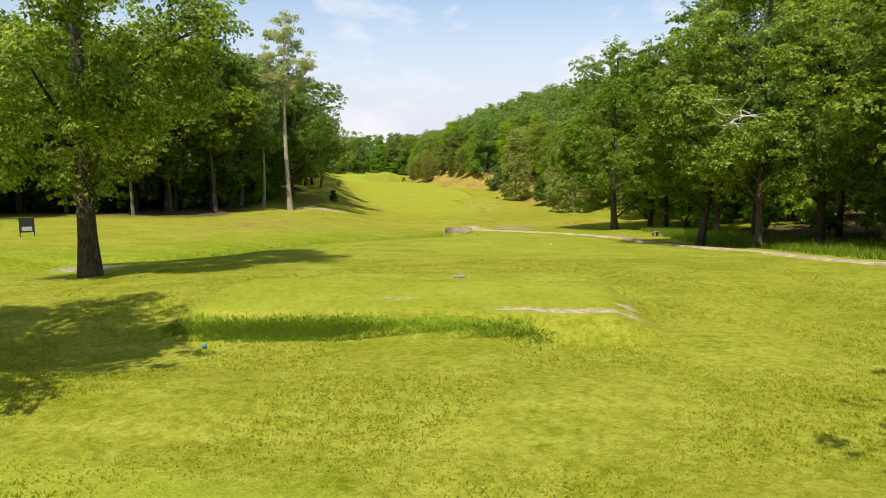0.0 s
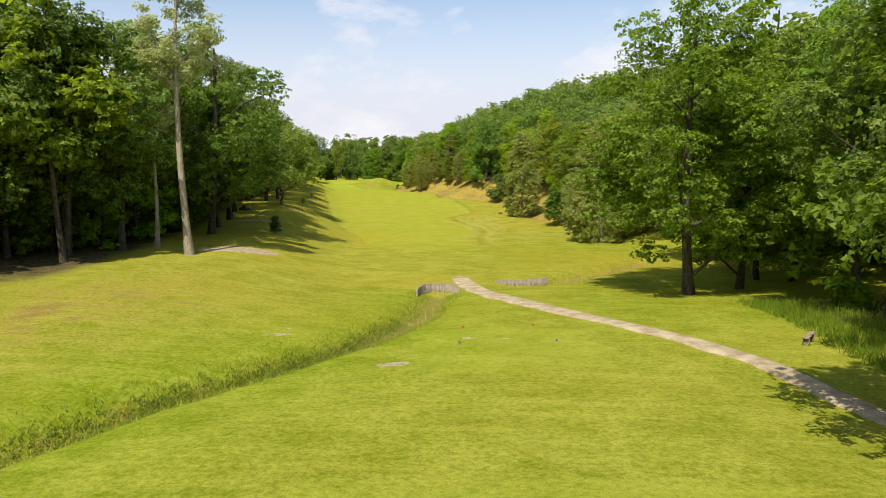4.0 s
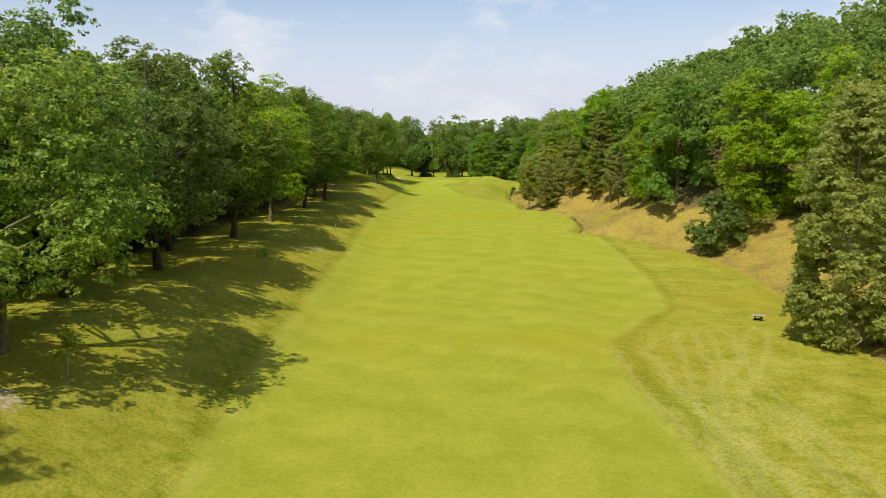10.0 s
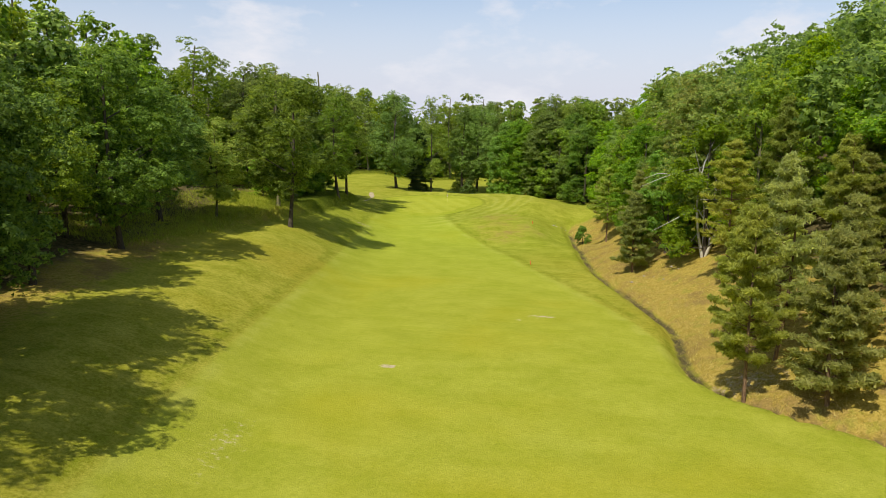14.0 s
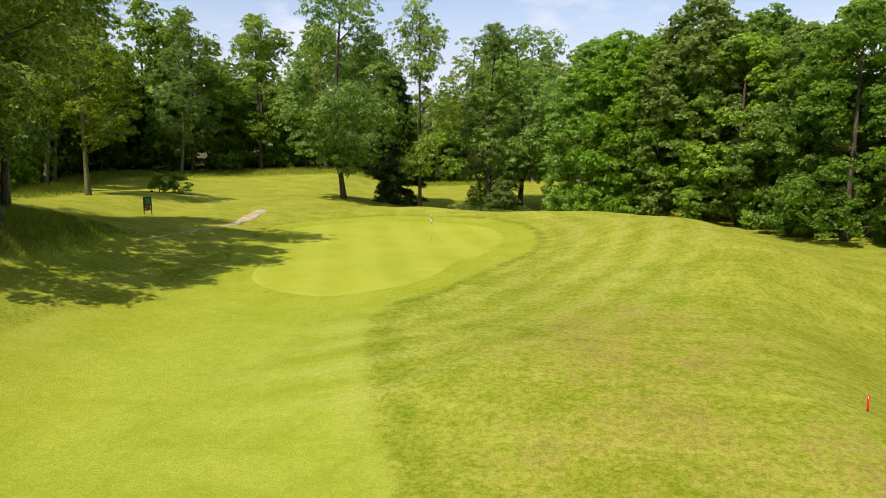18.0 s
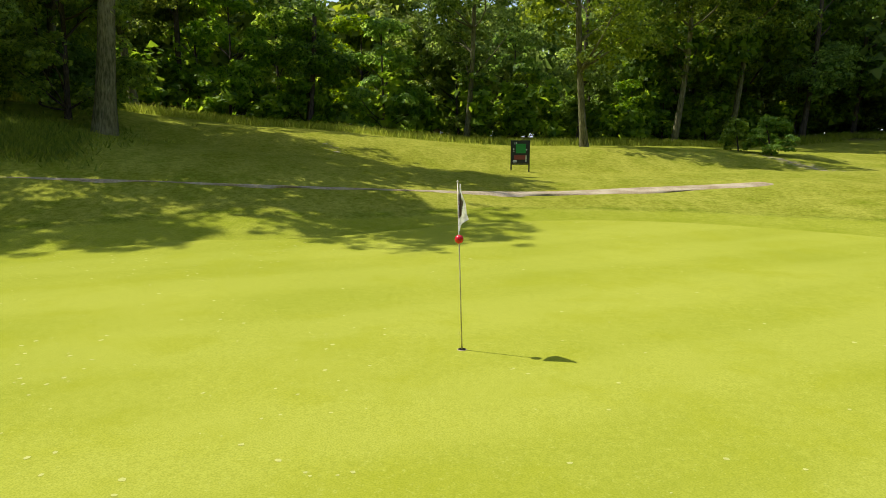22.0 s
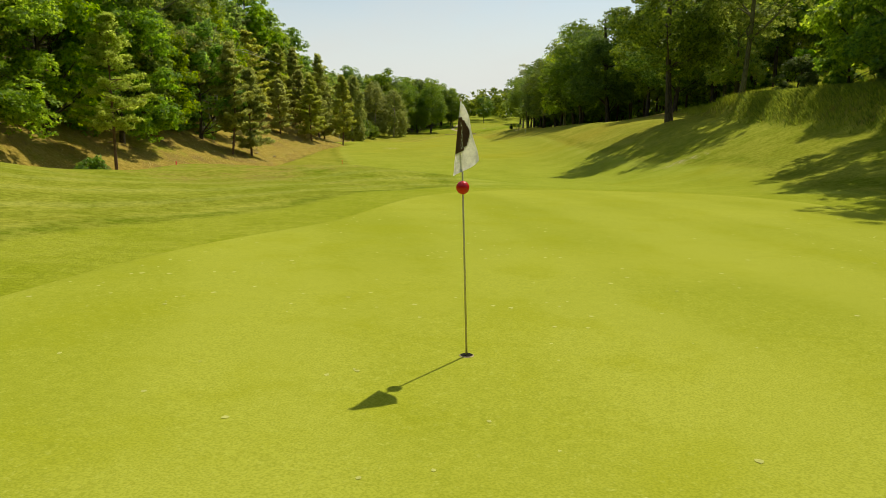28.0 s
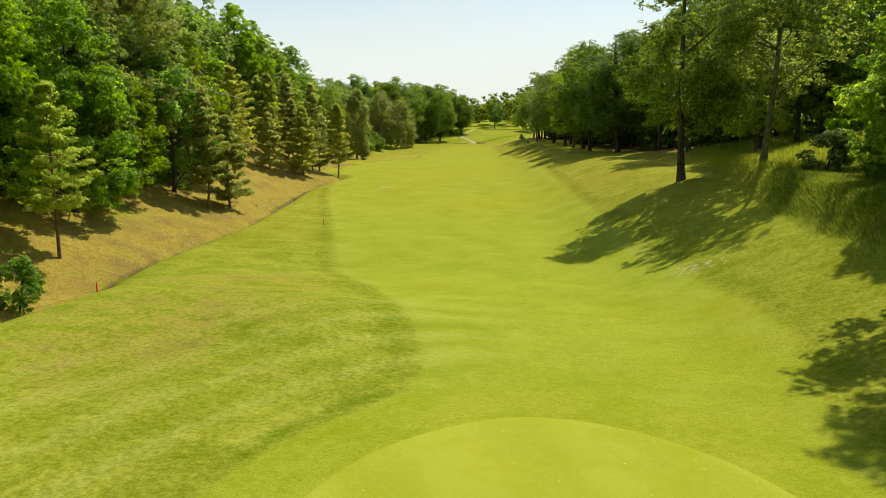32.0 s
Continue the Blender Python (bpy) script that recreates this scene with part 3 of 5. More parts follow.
RIM_AT = np.where((Y > 120) & (Y < 412), fairway_inside(X, Y), -9)
FAIR = np.maximum.reduce([np.minimum(fairway_inside(X, Y), np.minimum((Y - 135) * 0.03, 412 - Y)), np.minimum(0.02, oblong(5.2, 46, 5.5, 6) * 0.3), np.minimum(0.02, oblong(6, 71, 4.5, 5.5) * 0.3), np.minimum(8.1 - 0.25 * (X + 1) - Y, X + 14), (plateau(X, Y) - 0.97) * 4])
lanes = step(-16, -9, FAIR) * (1 - step(-0.6, 0.2, FAIR)) * step(2, 6, U) * step(132, 150, Y) * (1 - step(205, 216, Y))
by_green = green_inside(X, Y)
mound_lanes = step(-17, -13, by_green) * (1 - step(-4.5, -3, by_green)) * step(-52, -47, X) * step(388, 396, Y) * (1 - step(436, 442, Y))
lane_at = np.where(Y > 350, by_green, FAIR)
TRACKS = (((9.5, 214), (9.2, 205), (8.7, 196), (8.4, 186), (8.9, 176)), ((16, 216), (13.6, 207), (10, 199), (9.2, 190), (10.4, 180)), ((12.5, 215), (12, 205), (12.6, 194), (14, 184)), ((6.8, 150), (8.8, 158), (12.6, 170), (14.6, 182), (13.2, 196)))
ruts = sum(np.exp(-((way_off(X, Y, w) - 0.85) / 0.38) ** 2) for w in TRACKS)
tee_at = plateau(X, Y)
rank = 3.4 * tee_at * (1 - tee_at) * (np.abs(X + 0.8) < 6.8) * np.where(Y > 19, 0.8, step(4.5, 0.5, X))
verdant = np.exp(-(way_off(X, Y, DITCH_A) / 7.0) ** 2) * (Y < 100) + 0.7 * step(9, 15, X) * step(68, 84, Y) * (1 - step(104, 116, Y))
verdant = np.maximum(verdant, 0.7 * bump(X, Y, 24, 134, 12, 15) + 0.45 * bump(X, Y, 10, 122, 9, 16))
verdant = np.maximum(verdant, 0.32 * step(0.5, -0.5, FAIR) * step(345, 380, Y) * (1 - step(402, 420, Y)))
verdant = np.maximum(verdant, 0.15 * step(-4, 4, X) * (1 - step(40, 60, Y)) * step(8, 14, Y))
lush = 1 - step(55, 110, Y) * (1 - step(330, 385, Y))
for name, values in (("lanes", np.maximum(lanes, 0.6 * mound_lanes)), ("lane_at", lane_at), ("rim", RIM_AT), ("ruts", ruts), ("rank", rank), ("verdant", np.clip(verdant, 0, 1)), ("lush", lush), ("fair", FAIR), ("collar", green_inside(X, Y) + 2.6), ("along", Y + 0.18 * U), ("dry", dry), ("bare", bare), ("wood", wood)):
    set_attr(ground_mesh, name, values)
ground = tagged(new("ground", ground_mesh), "sunlit mown grass with dry straw patches and bare spots", "ground", kind="structure")


def green_mat():
    m = Mat("green_turf", 1.0, 0.02)
    a, b, c = m.noise(0.25, 3), m.noise(9.0, 4), m.noise(60.0, 3)
    f = m.math("ADD", m.math("MULTIPLY", a, 0.6), m.math("MULTIPLY", b, 0.4))
    col = m.mix(m.ramp(f, 0.3, 0.7), (0.275, 0.304, 0.026), (0.35, 0.366, 0.042))
    v = m.where((1, 1, 1), -0.40)
    w = m.n.new("ShaderNodeTexWave")
    w.inputs["Scale"].default_value, w.inputs["Distortion"].default_value = 0.09, 0.9
    m.l.new(v, w.inputs["Vector"])
    col = m.mix(m.ramp(w.outputs["Fac"], 0.2, 0.8, 0.0, 0.34), col, (0.395, 0.412, 0.06))
    col = m.mix(m.ramp(m.noise(0.9, 4, 0.6), 0.45, 0.7, 0.0, 0.4), col, (0.29, 0.31, 0.012))
    col = m.mix(m.ramp(c, 0.32, 0.62, 0.42, 0.0), col, (0.15, 0.185, 0.010))
    col = m.mix(m.ramp(m.noise(24.0, 3, 0.7), 0.55, 0.75, 0.0, 0.35), col, (0.47, 0.48, 0.11))
    m.colour(col)
    m.bump(c, 0.25, 0.01)
    return m.m


def putting_green():
    rings, spokes = 44, 220
    a = np.linspace(0, 2 * np.pi, spokes, endpoint=False)
    r = np.linspace(0, 1, rings)[:, None] * green_edge(a)[None]
    x, y = GREEN[0] + r * np.cos(a), GREEN[1] + r * np.sin(a)
    z = height(x, y) + 0.03
    z[-1] -= 0.06
    ids = np.arange(rings * spokes).reshape(rings, spokes)
    nxt = np.roll(ids, -1, 1)
    q = np.stack([ids[:-1], ids[1:], nxt[1:], nxt[:-1]], -1).reshape(-1, 4)
    me = sheet("putting_green", np.stack([x, y, z], -1).reshape(-1, 3), q, green_mat())
    return tagged(new("putting_green", me), "smooth closely mown pale green putting surface", "green", kind="structure")


putting_green()


def sand_mat():
    m = Mat("sandy_gravel", 0.95, 0.1)
    a, b = m.noise(1.2, 4), m.noise(14, 5, 0.7)
    m.colour(m.mix(m.ramp(m.math("ADD", m.math("MULTIPLY", a, 0.5), m.math("MULTIPLY", b, 0.5)), 0.35, 0.65), (0.26, 0.195, 0.105), (0.50, 0.42, 0.28)))
    m.bump(b, 0.6, 0.03)
    return m.m


SAND = sand_mat()


def ribbon(name, way, width, label, lift=0.10):
    """A path along a smooth line, lying on the ground with ragged edges."""
    way = np.asarray(way, float)
    d = np.r_[0, np.cumsum(np.hypot(*np.diff(way, axis=0).T))]
    s = np.arange(0, d[-1], 0.4)
    x, y = profile(s, d, way[:, 0]), profile(s, d, way[:, 1])
    tx, ty = np.gradient(x), np.gradient(y)
    n = np.stack([-ty, tx], -1) / np.hypot(tx, ty)[:, None]
    w = profile(s, np.linspace(0, d[-1], len(width)), width)
    cols = np.linspace(-1, 1, 9)
    rag = np.random.default_rng(4).normal(0, 0.2, (len(s), 2))
    rag = (rag + np.roll(rag, 1, 0) + np.roll(rag, 2, 0)) / 3 * min(1, 2.2 * max(width))
    off = cols[None] * w[:, None]
    off[:, 0] += rag[:, 0]
    off[:, -1] += rag[:, 1]
    px, py = x[:, None] + n[:, :1] * off, y[:, None] + n[:, 1:] * off
    pz = height(px, py) + lift * (1 - 2.2 * np.abs(cols)[None] ** 8)
    ids = np.arange(px.size).reshape(px.shape)
    q = np.stack([ids[:-1, :-1], ids[:-1, 1:], ids[1:, 1:], ids[1:, :-1]], -1).reshape(-1, 4)
    me = sheet(name, np.stack([px, py, pz], -1).reshape(-1, 3), q, SAND)
    return tagged(new(name, me), label, "path", kind="structure")


ribbon("path", [(21, 12), (19.6, 22), (19.2, 31), (19.2, 42), (18.2, 50), (17.6, 60), (17.5, 66), (16, 72), (12.5, 80), (9, 88), (6, 97), (4.3, 106)], (0.6, 0.6, 0.65, 0.75, 0.95, 1.15, 1.1), "pale sandy gravel cart path across mown grass")
ribbon("path", [(-66.0, 410.4), (-66.2, 411.8), (-67.1, 417), (-68.6, 423.5), (-70.2, 430), (-71.8, 435), (-73.5, 440)], (0.05, 0.05, 0.08, 0.3, 0.8, 0.5), "pale sandy track curving past the green", 0.05)


# ---- trees ----
def tubes(lines, sides=7):
    """Tapered round limbs: each line is (points, radii). Returns vertices and quads."""
    vs, qs, base = [], [], 0
    for pts, rad in lines:
        pts, rad = np.asarray(pts, float), np.asarray(rad, float)
        t = np.gradient(pts, axis=0)
        t /= np.linalg.norm(t, axis=1, keepdims=True) + 1e-9
        ref = np.where(np.abs(t[:, 2:3]) > 0.9, [[1.0, 0, 0]], [[0, 0, 1.0]])
        a = np.cross(t, ref)
        a /= np.linalg.norm(a, axis=1, keepdims=True) + 1e-9
        b = np.cross(t, a)
        ang = np.linspace(0, 2 * np.pi, sides, endpoint=False)
        ring = pts[:, None] + rad[:, None, None] * (np.cos(ang)[None, :, None] * a[:, None] + np.sin(ang)[None, :, None] * b[:, None])
        ids = base + np.arange(len(pts) * sides).reshape(len(pts), sides)
        nxt = np.roll(ids, -1, 1)
        vs.append(ring.reshape(-1, 3))
        qs.append(np.stack([ids[:-1], nxt[:-1], nxt[1:], ids[1:]], -1).reshape(-1, 4))
        base += len(pts) * sides
    return np.concatenate(vs), np.concatenate(qs)


def leaves(centre, normal, size, rng, long=1.0):
    """Leaf sprays: one three-cornered blade each."""
    n = len(centre)
    normal = normal / (np.linalg.norm(normal, axis=1, keepdims=True) + 1e-9)
    r = rng.normal(size=(n, 3))
    a = np.cross(normal, r)
    a /= np.linalg.norm(a, axis=1, keepdims=True) + 1e-9
    b = np.cross(normal, a)
    s = (size * rng.uniform(0.75, 1.75, n))[:, None]
    tail = centre - a * s * 0.55 * long
    l = centre + a * s * 0.40 * long + b * s * 0.48
    rr = centre + a * s * rng.uniform(0.1, 0.6, (n, 1)) * long - b * s * 0.44
    v = np.stack([tail, rr, l], 1).reshape(-1, 3)
    return v, np.arange(3 * n).reshape(-1, 3)


def lobed(rng, lobes, count, size, squash=0.8, up=0.6, shell=0.3, long=1.0, spray=13, tuft=0.0):
    """Leaves on the outside of many rounded clumps, each (centre, radius), gathered in sprays of the radius tuft."""
    c = np.array([l[0] for l in lobes], float)
    r = np.array([l[1] for l in lobes], float)
    tuft = tuft or size * 1.15
    # heads of the sprays
    heads = max(1, count // spray)
    k = rng.choice(len(lobes), heads, p=r**2 / (r**2).sum())
    d = rng.normal(size=(heads, 3))
    d[:, 2] += 0.3
    d /= np.linalg.norm(d, axis=1, keepdims=True)
    rad = r[k] * rng.uniform(0, 1, heads) ** shell * rng.choice([1.0, 1.0, 1.0, 1.18], heads)
    p = c[k] + d * rad[:, None] * [1, 1, squash]
    own = rng.integers(0, heads, count)
    reach = tuft * rng.uniform(0.55, 1.35, heads)[own][:, None]
    q = rng.normal(size=(count, 3))
    q *= rng.uniform(0.25, 1, (count, 1)) ** 0.4 / (np.linalg.norm(q, axis=1, keepdims=True) + 1e-9)
    # a spray is a flat tuft that leans outwards
    lean = d[own] * [1, 1, 0.35]
    q[:, 2] = q[:, 2] * 0.5 - 0.22 * (q[:, 0] * lean[:, 0] + q[:, 1] * lean[:, 1])
    n = 0.9 * d[own] + [0, 0, up] + 0.55 * rng.normal(size=(count, 3))
    return leaves(p[own] + q * reach, n, size, rng, long)


def bend(rng, a, b, n=6, sway=0.06):
    a, b = np.asarray(a, float), np.asarray(b, float)
    t = np.linspace(0, 1, n)[:, None]
    off = rng.normal(size=(1, 3)) * np.linalg.norm(b - a) * sway
    return a + (b - a) * t + off * np.sin(np.pi * t)


def build_tree(name, wood_mesh, crown_mesh, label, category="tree"):
    top = tagged(new(name), label, category)
    top.empty_display_size = 0.5
    trunk = new("trunk", wood_mesh)
    crown = new("crown", crown_mesh)
    trunk.parent = crown.parent = top
    return top


def broad_tree(seed, tall, radius, clear, count, size, foliage, bark, girth=0.42, lobe=0.36, lobes=34, squash=0.8, spread_top=0.8, long=1.0, skirt=False, spray=22, tuft=0.44):
    """A spreading tree: bent trunk, limbs to each leafy clump. clear: height of the lowest leaves; skirt: broad down to the ground."""
    rng = np.random.default_rng(seed)
    mid, above, below = clear + (tall - clear) * 0.38, (tall - clear) * 0.62, (tall - clear) * 0.38  # widest below the middle
    clumps, tries = [], 0
    while len(clumps) < lobes and tries < 4000:
        tries += 1
        d = rng.normal(size=3)
        d /= np.linalg.norm(d)
        f = rng.uniform(0.35, 1.0) ** 0.5
        shape = 1.0 - 0.35 * max(0, d[2]) * (1 - spread_top)
        p = np.array([d[0] * radius * f * shape * 0.8, d[1] * radius * f * shape * 0.8, mid + d[2] * (above if d[2] > 0 else below) * f * 0.86])
        rl = radius * lobe * rng.uniform(0.65, 1.15)
        if skirt:
            f = rng.uniform(0, 1) ** 1.15
            wide = radius * (1 - f**2.2) ** 0.5 * (0.78 + 0.22 * min(1, f * 5))
            a, g = rng.uniform(0, 2 * np.pi), rng.uniform(0.5, 1.0) ** 0.5
            p = np.array([np.cos(a) * wide * g * 0.86, np.sin(a) * wide * g * 0.86, clear + rl * squash * 0.6 + f * (tall - clear - rl * squash * 1.4)])
        elif p[2] - rl * 0.7 < clear - 0.8:
            continue
        clumps.append((p, rl))
    v, q = lobed(rng, clumps, count, size, squash, long=long, spray=spray, tuft=tuft)
    crown = sheet("crown", v, q, foliage, False)
    fork = clear + (tall - clear) * 0.3
    foot = np.array([0, 0, -0.5])
    head = np.array([rng.normal() * 0.5, rng.normal() * 0.5, tall * 0.86])
    pts = bend(rng, foot, head, 12, 0.02)
    z = np.clip(pts[:, 2] / tall, 0, 1)
    rad = girth * (1 - z) ** 0.8 + 0.03
    rad[:2] *= (1.55, 1.12)
    lines = [(pts, rad)]
    for p, rl in sorted(clumps, key=lambda c: -c[1])[: 12 if lobes > 32 else 5]:
        z0 = min(max(clear * 0.8, p[2] - np.hypot(p[0], p[1]) * rng.uniform(0.5, 0.9)), tall * 0.8)
        k = np.argmin(np.abs(pts[:, 2] - z0))
        way = bend(rng, pts[k], p, 5, 0.07)
        lines.append((way, np.linspace(min(girth * 0.4, rad[k] * 0.6), 0.03, 5)))
    wv, wq = tubes(lines, 6)
    return sheet("trunk", wv, wq, bark), crown


def pine_tree(seed, tall, radius, clear, count, size, foliage, bark, girth=0.16, tiers=11, droop=0.1, tuft=0.24):
    """A conifer: straight stem, uneven whorls of branches with side twigs and brushes of needles."""
    rng = np.random.default_rng(seed)
    lines = [(bend(rng, (0, 0, -0.4), (rng.normal() * 0.15, 0, tall), 9, 0.012), np.linspace(girth, 0.02, 9))]
    clumps = []
    for k in range(tiers):
        f = (k + rng.uniform(0, 0.5)) / tiers
        reach = radius * (1 - f) ** 0.8 * (0.62 + 0.38 * min(1, 3 * f + 0.2)) + 0.22
        for a in rng.uniform(0, 2 * np.pi) + np.arange(5) * 1.2566 + rng.normal(0, 0.3, 5):
            ln = reach * rng.uniform(0.55, 1.15)
            rise = ln * (0.26 - droop + 0.25 * f + rng.normal() * 0.1)
            z = clear + (tall - clear) * f + rng.normal() * 0.012 * tall
            out = np.array([np.cos(a), np.sin(a), 0.0])
            aside = np.array([-np.sin(a), np.cos(a), 0.0])
            end = out * ln + [0, 0, z + rise]
            lines.append((bend(rng, (0, 0, z), end, 3, 0.03), np.linspace(0.04, 0.01, 3)))
            for g in np.arange(0.4, 1.05, 0.15):
                spot = out * ln * g + [0, 0, z + rise * g]
                for side_ in (-1, 0, 1):
                    twig = aside * side_ * ln * 0.30 * (1.15 - g) + rng.normal(size=3) * 0.06
                    clumps.append((spot + twig, 0.10 * rng.uniform(0.7, 1.3)))
        if f < 0.25:
            for a in rng.uniform(0, 2 * np.pi, 3):  # dead twigs under the crown
                z = clear * rng.uniform(0.45, 1.0)
                lines.append((bend(rng, (0, 0, z), (np.cos(a) * radius * 0.35, np.sin(a) * radius * 0.35, z - 0.15), 3, 0.05), np.linspace(0.02, 0.006, 3)))
    clumps += [(np.array([0, 0, tall - h]), 0.10) for h in (0.0, 0.15, 0.3, 0.5, 0.7)]
    v, q = lobed(rng, clumps, count, size, 0.75, 0.2, 0.6, 4.5, spray=14, tuft=tuft)
    wv, wq = tubes(lines, 5)
    return sheet("trunk", wv, wq, bark), sheet("crown", v, q, foliage, False)


def place(proto, x, y, turn=0.0, scale=1.0, tall=1.0, label="", sink=0.0):
    m = Matrix.LocRotScale((x, y, float(height(x, y)) - sink), Euler((0, 0, turn)), (scale, scale, scale * tall))
    if proto in UNPLACED:
        UNPLACED.remove(proto)
        proto.matrix_basis = m
        BASE[proto] = m
        ob = proto
    else:
        size = BASE[proto].to_scale()
        ob = copy_thing(proto, m @ Matrix.Diagonal((1 / size.x, 1 / size.y, 1 / size.z, 1)))
    if label:
        ob["label"] = label
    return ob


PROTOS, UNPLACED, BASE = {}, [], {}


def proto(key, name, meshes, label, category="tree"):
    """The first of a kind; further ones are copies of it."""
    top = build_tree(name, *meshes, label, category)
    UNPLACED.append(top)
    PROTOS[key] = top
    return top


OAK_LABEL = "tall leafy oak with dark trunk at the edge of mown grass"
proto("oak_a", "oak_tree", broad_tree(11, 24, 10.4, 2.6, 64000, 0.19, OAK, BARK, 0.34, lobes=74, lobe=0.22), OAK_LABEL)
proto("oak_b", "oak_tree", broad_tree(12, 23, 8.6, 2.6, 50000, 0.19, OAK, BARK, 0.29, lobes=60, lobe=0.24), OAK_LABEL)
proto("oak_c", "oak_tree", broad_tree(13, 22, 7.4, 3.0, 42000, 0.18, OAK, BARK, 0.26, lobes=50, lobe=0.26), OAK_LABEL)
proto("oak_f", "oak_tree", broad_tree(36, 22, 7.6, 2.6, 76000, 0.135, OAK, BARK, 0.26, lobes=64, lobe=0.24), OAK_LABEL)
proto("oak_h", "oak_tree", broad_tree(39, 21, 8.4, 0.9, 60000, 0.16, OAK, BARK, 0.3, lobes=90, lobe=0.2), "broad oak with low hanging crown beside the ditch")
proto("oak_e", "oak_tree", broad_tree(34, 17.5, 10.4, 2.4, 46000, 0.19, OAK, BARK_MOSS, 0.30, lobes=70, lobe=0.22), "spreading oak with low hanging crown on the grass bank")
proto("oak_d", "oak_tree", broad_tree(14, 20, 6.8, 2.2, 30000, 0.19, OAK_PALE, BARK_MOSS, 0.23, lobes=38, lobe=0.31), "leafy tree with fresh yellow-green foliage")
proto("wood_a", "woodland_tree", broad_tree(15, 24, 5.8, 5.0, 8200, 0.36, WOODS, BARK, 0.22, lobes=24, lobe=0.36, spray=10, tuft=0.55), "slender woodland tree with bare lower trunk")
proto("wood_b", "woodland_tree", broad_tree(16, 22, 5.4, 3.4, 7600, 0.36, WOODS, BARK_MOSS, 0.19, lobes=22, lobe=0.38, spray=10, tuft=0.55), "slender woodland tree with bare lower trunk")
proto("wood_c", "woodland_tree", broad_tree(17, 24, 6.2, 1.6, 9000, 0.36, WOODS, BARK, 0.23, lobes=28, lobe=0.34, spray=10, tuft=0.55), "dense woodland tree with dark green crown")
proto("edge_a", "woodland_tree", broad_tree(32, 24, 5.8, 3.4, 19000, 0.18, WOODS, BARK_MOSS, 0.22, lobes=36, lobe=0.3), "slender tree with bare mossy trunk at the shaded wood's edge")
proto("edge_b", "woodland_tree", broad_tree(33, 22, 5.4, 2.2, 19000, 0.18, OAK, BARK, 0.20, lobes=34, lobe=0.31), "slender dark-trunked tree at the shaded wood's edge")
proto("beech_a", "beech_tree", broad_tree(18, 18, 6.0, 0.5, 34000, 0.2, BEECH, BARK, 0.22, lobes=64, lobe=0.25, squash=0.7, skirt=True), "bushy beech tree leafy down to the ground")
proto("beech_b", "beech_tree", broad_tree(19, 14, 5.0, 0.3, 24000, 0.2, BEECH, BARK, 0.18, lobes=54, lobe=0.26, squash=0.7, skirt=True), "bushy beech tree leafy down to the ground")
proto("acacia_a", "acacia_tree", broad_tree(20, 18, 6.8, 0.4, 42000, 0.19, ACACIA, BARK, 0.22, lobes=140, lobe=0.18, squash=0.7, long=1.3, skirt=True, tuft=0.42), "broad acacia with layered feathery foliage")
proto("acacia_b", "acacia_tree", broad_tree(21, 21, 7.2, 0.6, 46000, 0.19, ACACIA, BARK, 0.24, lobes=150, lobe=0.18, squash=0.7, long=1.3, skirt=True, tuft=0.42), "broad acacia with layered feathery foliage")
proto("willow_a", "willow_tree", broad_tree(22, 19, 6.8, 0.3, 52000, 0.16, WILLOW, BARK_PALE, 0.26, lobes=90, lobe=0.24, squash=1.1, long=1.4, skirt=True, tuft=0.4), "grey-green willow with dense rounded crown")
proto("willow_b", "willow_tree", broad_tree(23, 18.8, 4.2, 0.3, 60000, 0.15, WILLOW, BARK_PALE, 0.2, lobes=110, lobe=0.27, squash=1.2, spread_top=0.2, long=1.4, skirt=True, spray=18, tuft=0.36), "tall narrow grey-green willow")
proto("oak_g", "oak_tree", broad_tree(37, 25, 9.4, 6.5, 40000, 0.19, OAK, BARK_MOSS, 0.36, lobes=40, lobe=0.26), "tall oak with bare ivy-clad trunk on the grass bank")
proto("ivy", "ivy_tree", broad_tree(41, 25, 4.3, 0.3, 30000, 0.17, OAK, BARK, 0.34, lobes=60, lobe=0.3, squash=1.1, spread_top=0.4, skirt=True), "tall tree densely clad in dark ivy behind the green")
proto("hazel", "hazel_tree", broad_tree(38, 8.5, 3.6, 0.2, 9000, 0.19, BEECH, BARK, 0.08, lobes=34, lobe=0.28, squash=0.5, skirt=True, tuft=0.35), "leafy hazel in the shade of the wood")
proto("poplar", "poplar_tree", broad_tree(24, 29, 4.9, 15.5, 15000, 0.17, POPLAR, BARK_PALE, 0.34, lobes=90, lobe=0.15, spray=11, tuft=0.5), "tall thin poplar with pale bare trunk and sparse crown")
proto("pine_a", "pine_tree", pine_tree(25, 14.2, 4.1, 3.8, 20000, 0.075, PINE, BARK_PINE, 0.17, 12, 0.12, 0.24), "young pine with olive needles on a dry bank")
proto("pine_b", "pine_tree", pine_tree(26, 13, 3.0, 2.6, 24000, 0.075, PINE, BARK_PINE, 0.15, 14, 0.0, 0.26), "slender young pine with olive needles on a dry bank")
proto("pine_c", "pine_tree", pine_tree(27, 9.5, 2.7, 0.8, 22000, 0.075, PINE, BARK_PINE, 0.14, 12, 0.05, 0.24), "dense young pine with needles to the ground")
proto("spruce", "spruce_tree", pine_tree(28, 17, 4.4, 0.8, 40000, 0.11, SPRUCE, BARK, 0.22, 26, 0.4, 0.45), "dark spruce with drooping branches")
proto("shrub", "shrub", broad_tree(29, 3.2, 1.7, 0.1, 6500, 0.12, SHRUB, BARK, 0.05, lobes=16, lobe=0.4, skirt=True, tuft=0.22), "round green shrub in rough grass", "shrub")
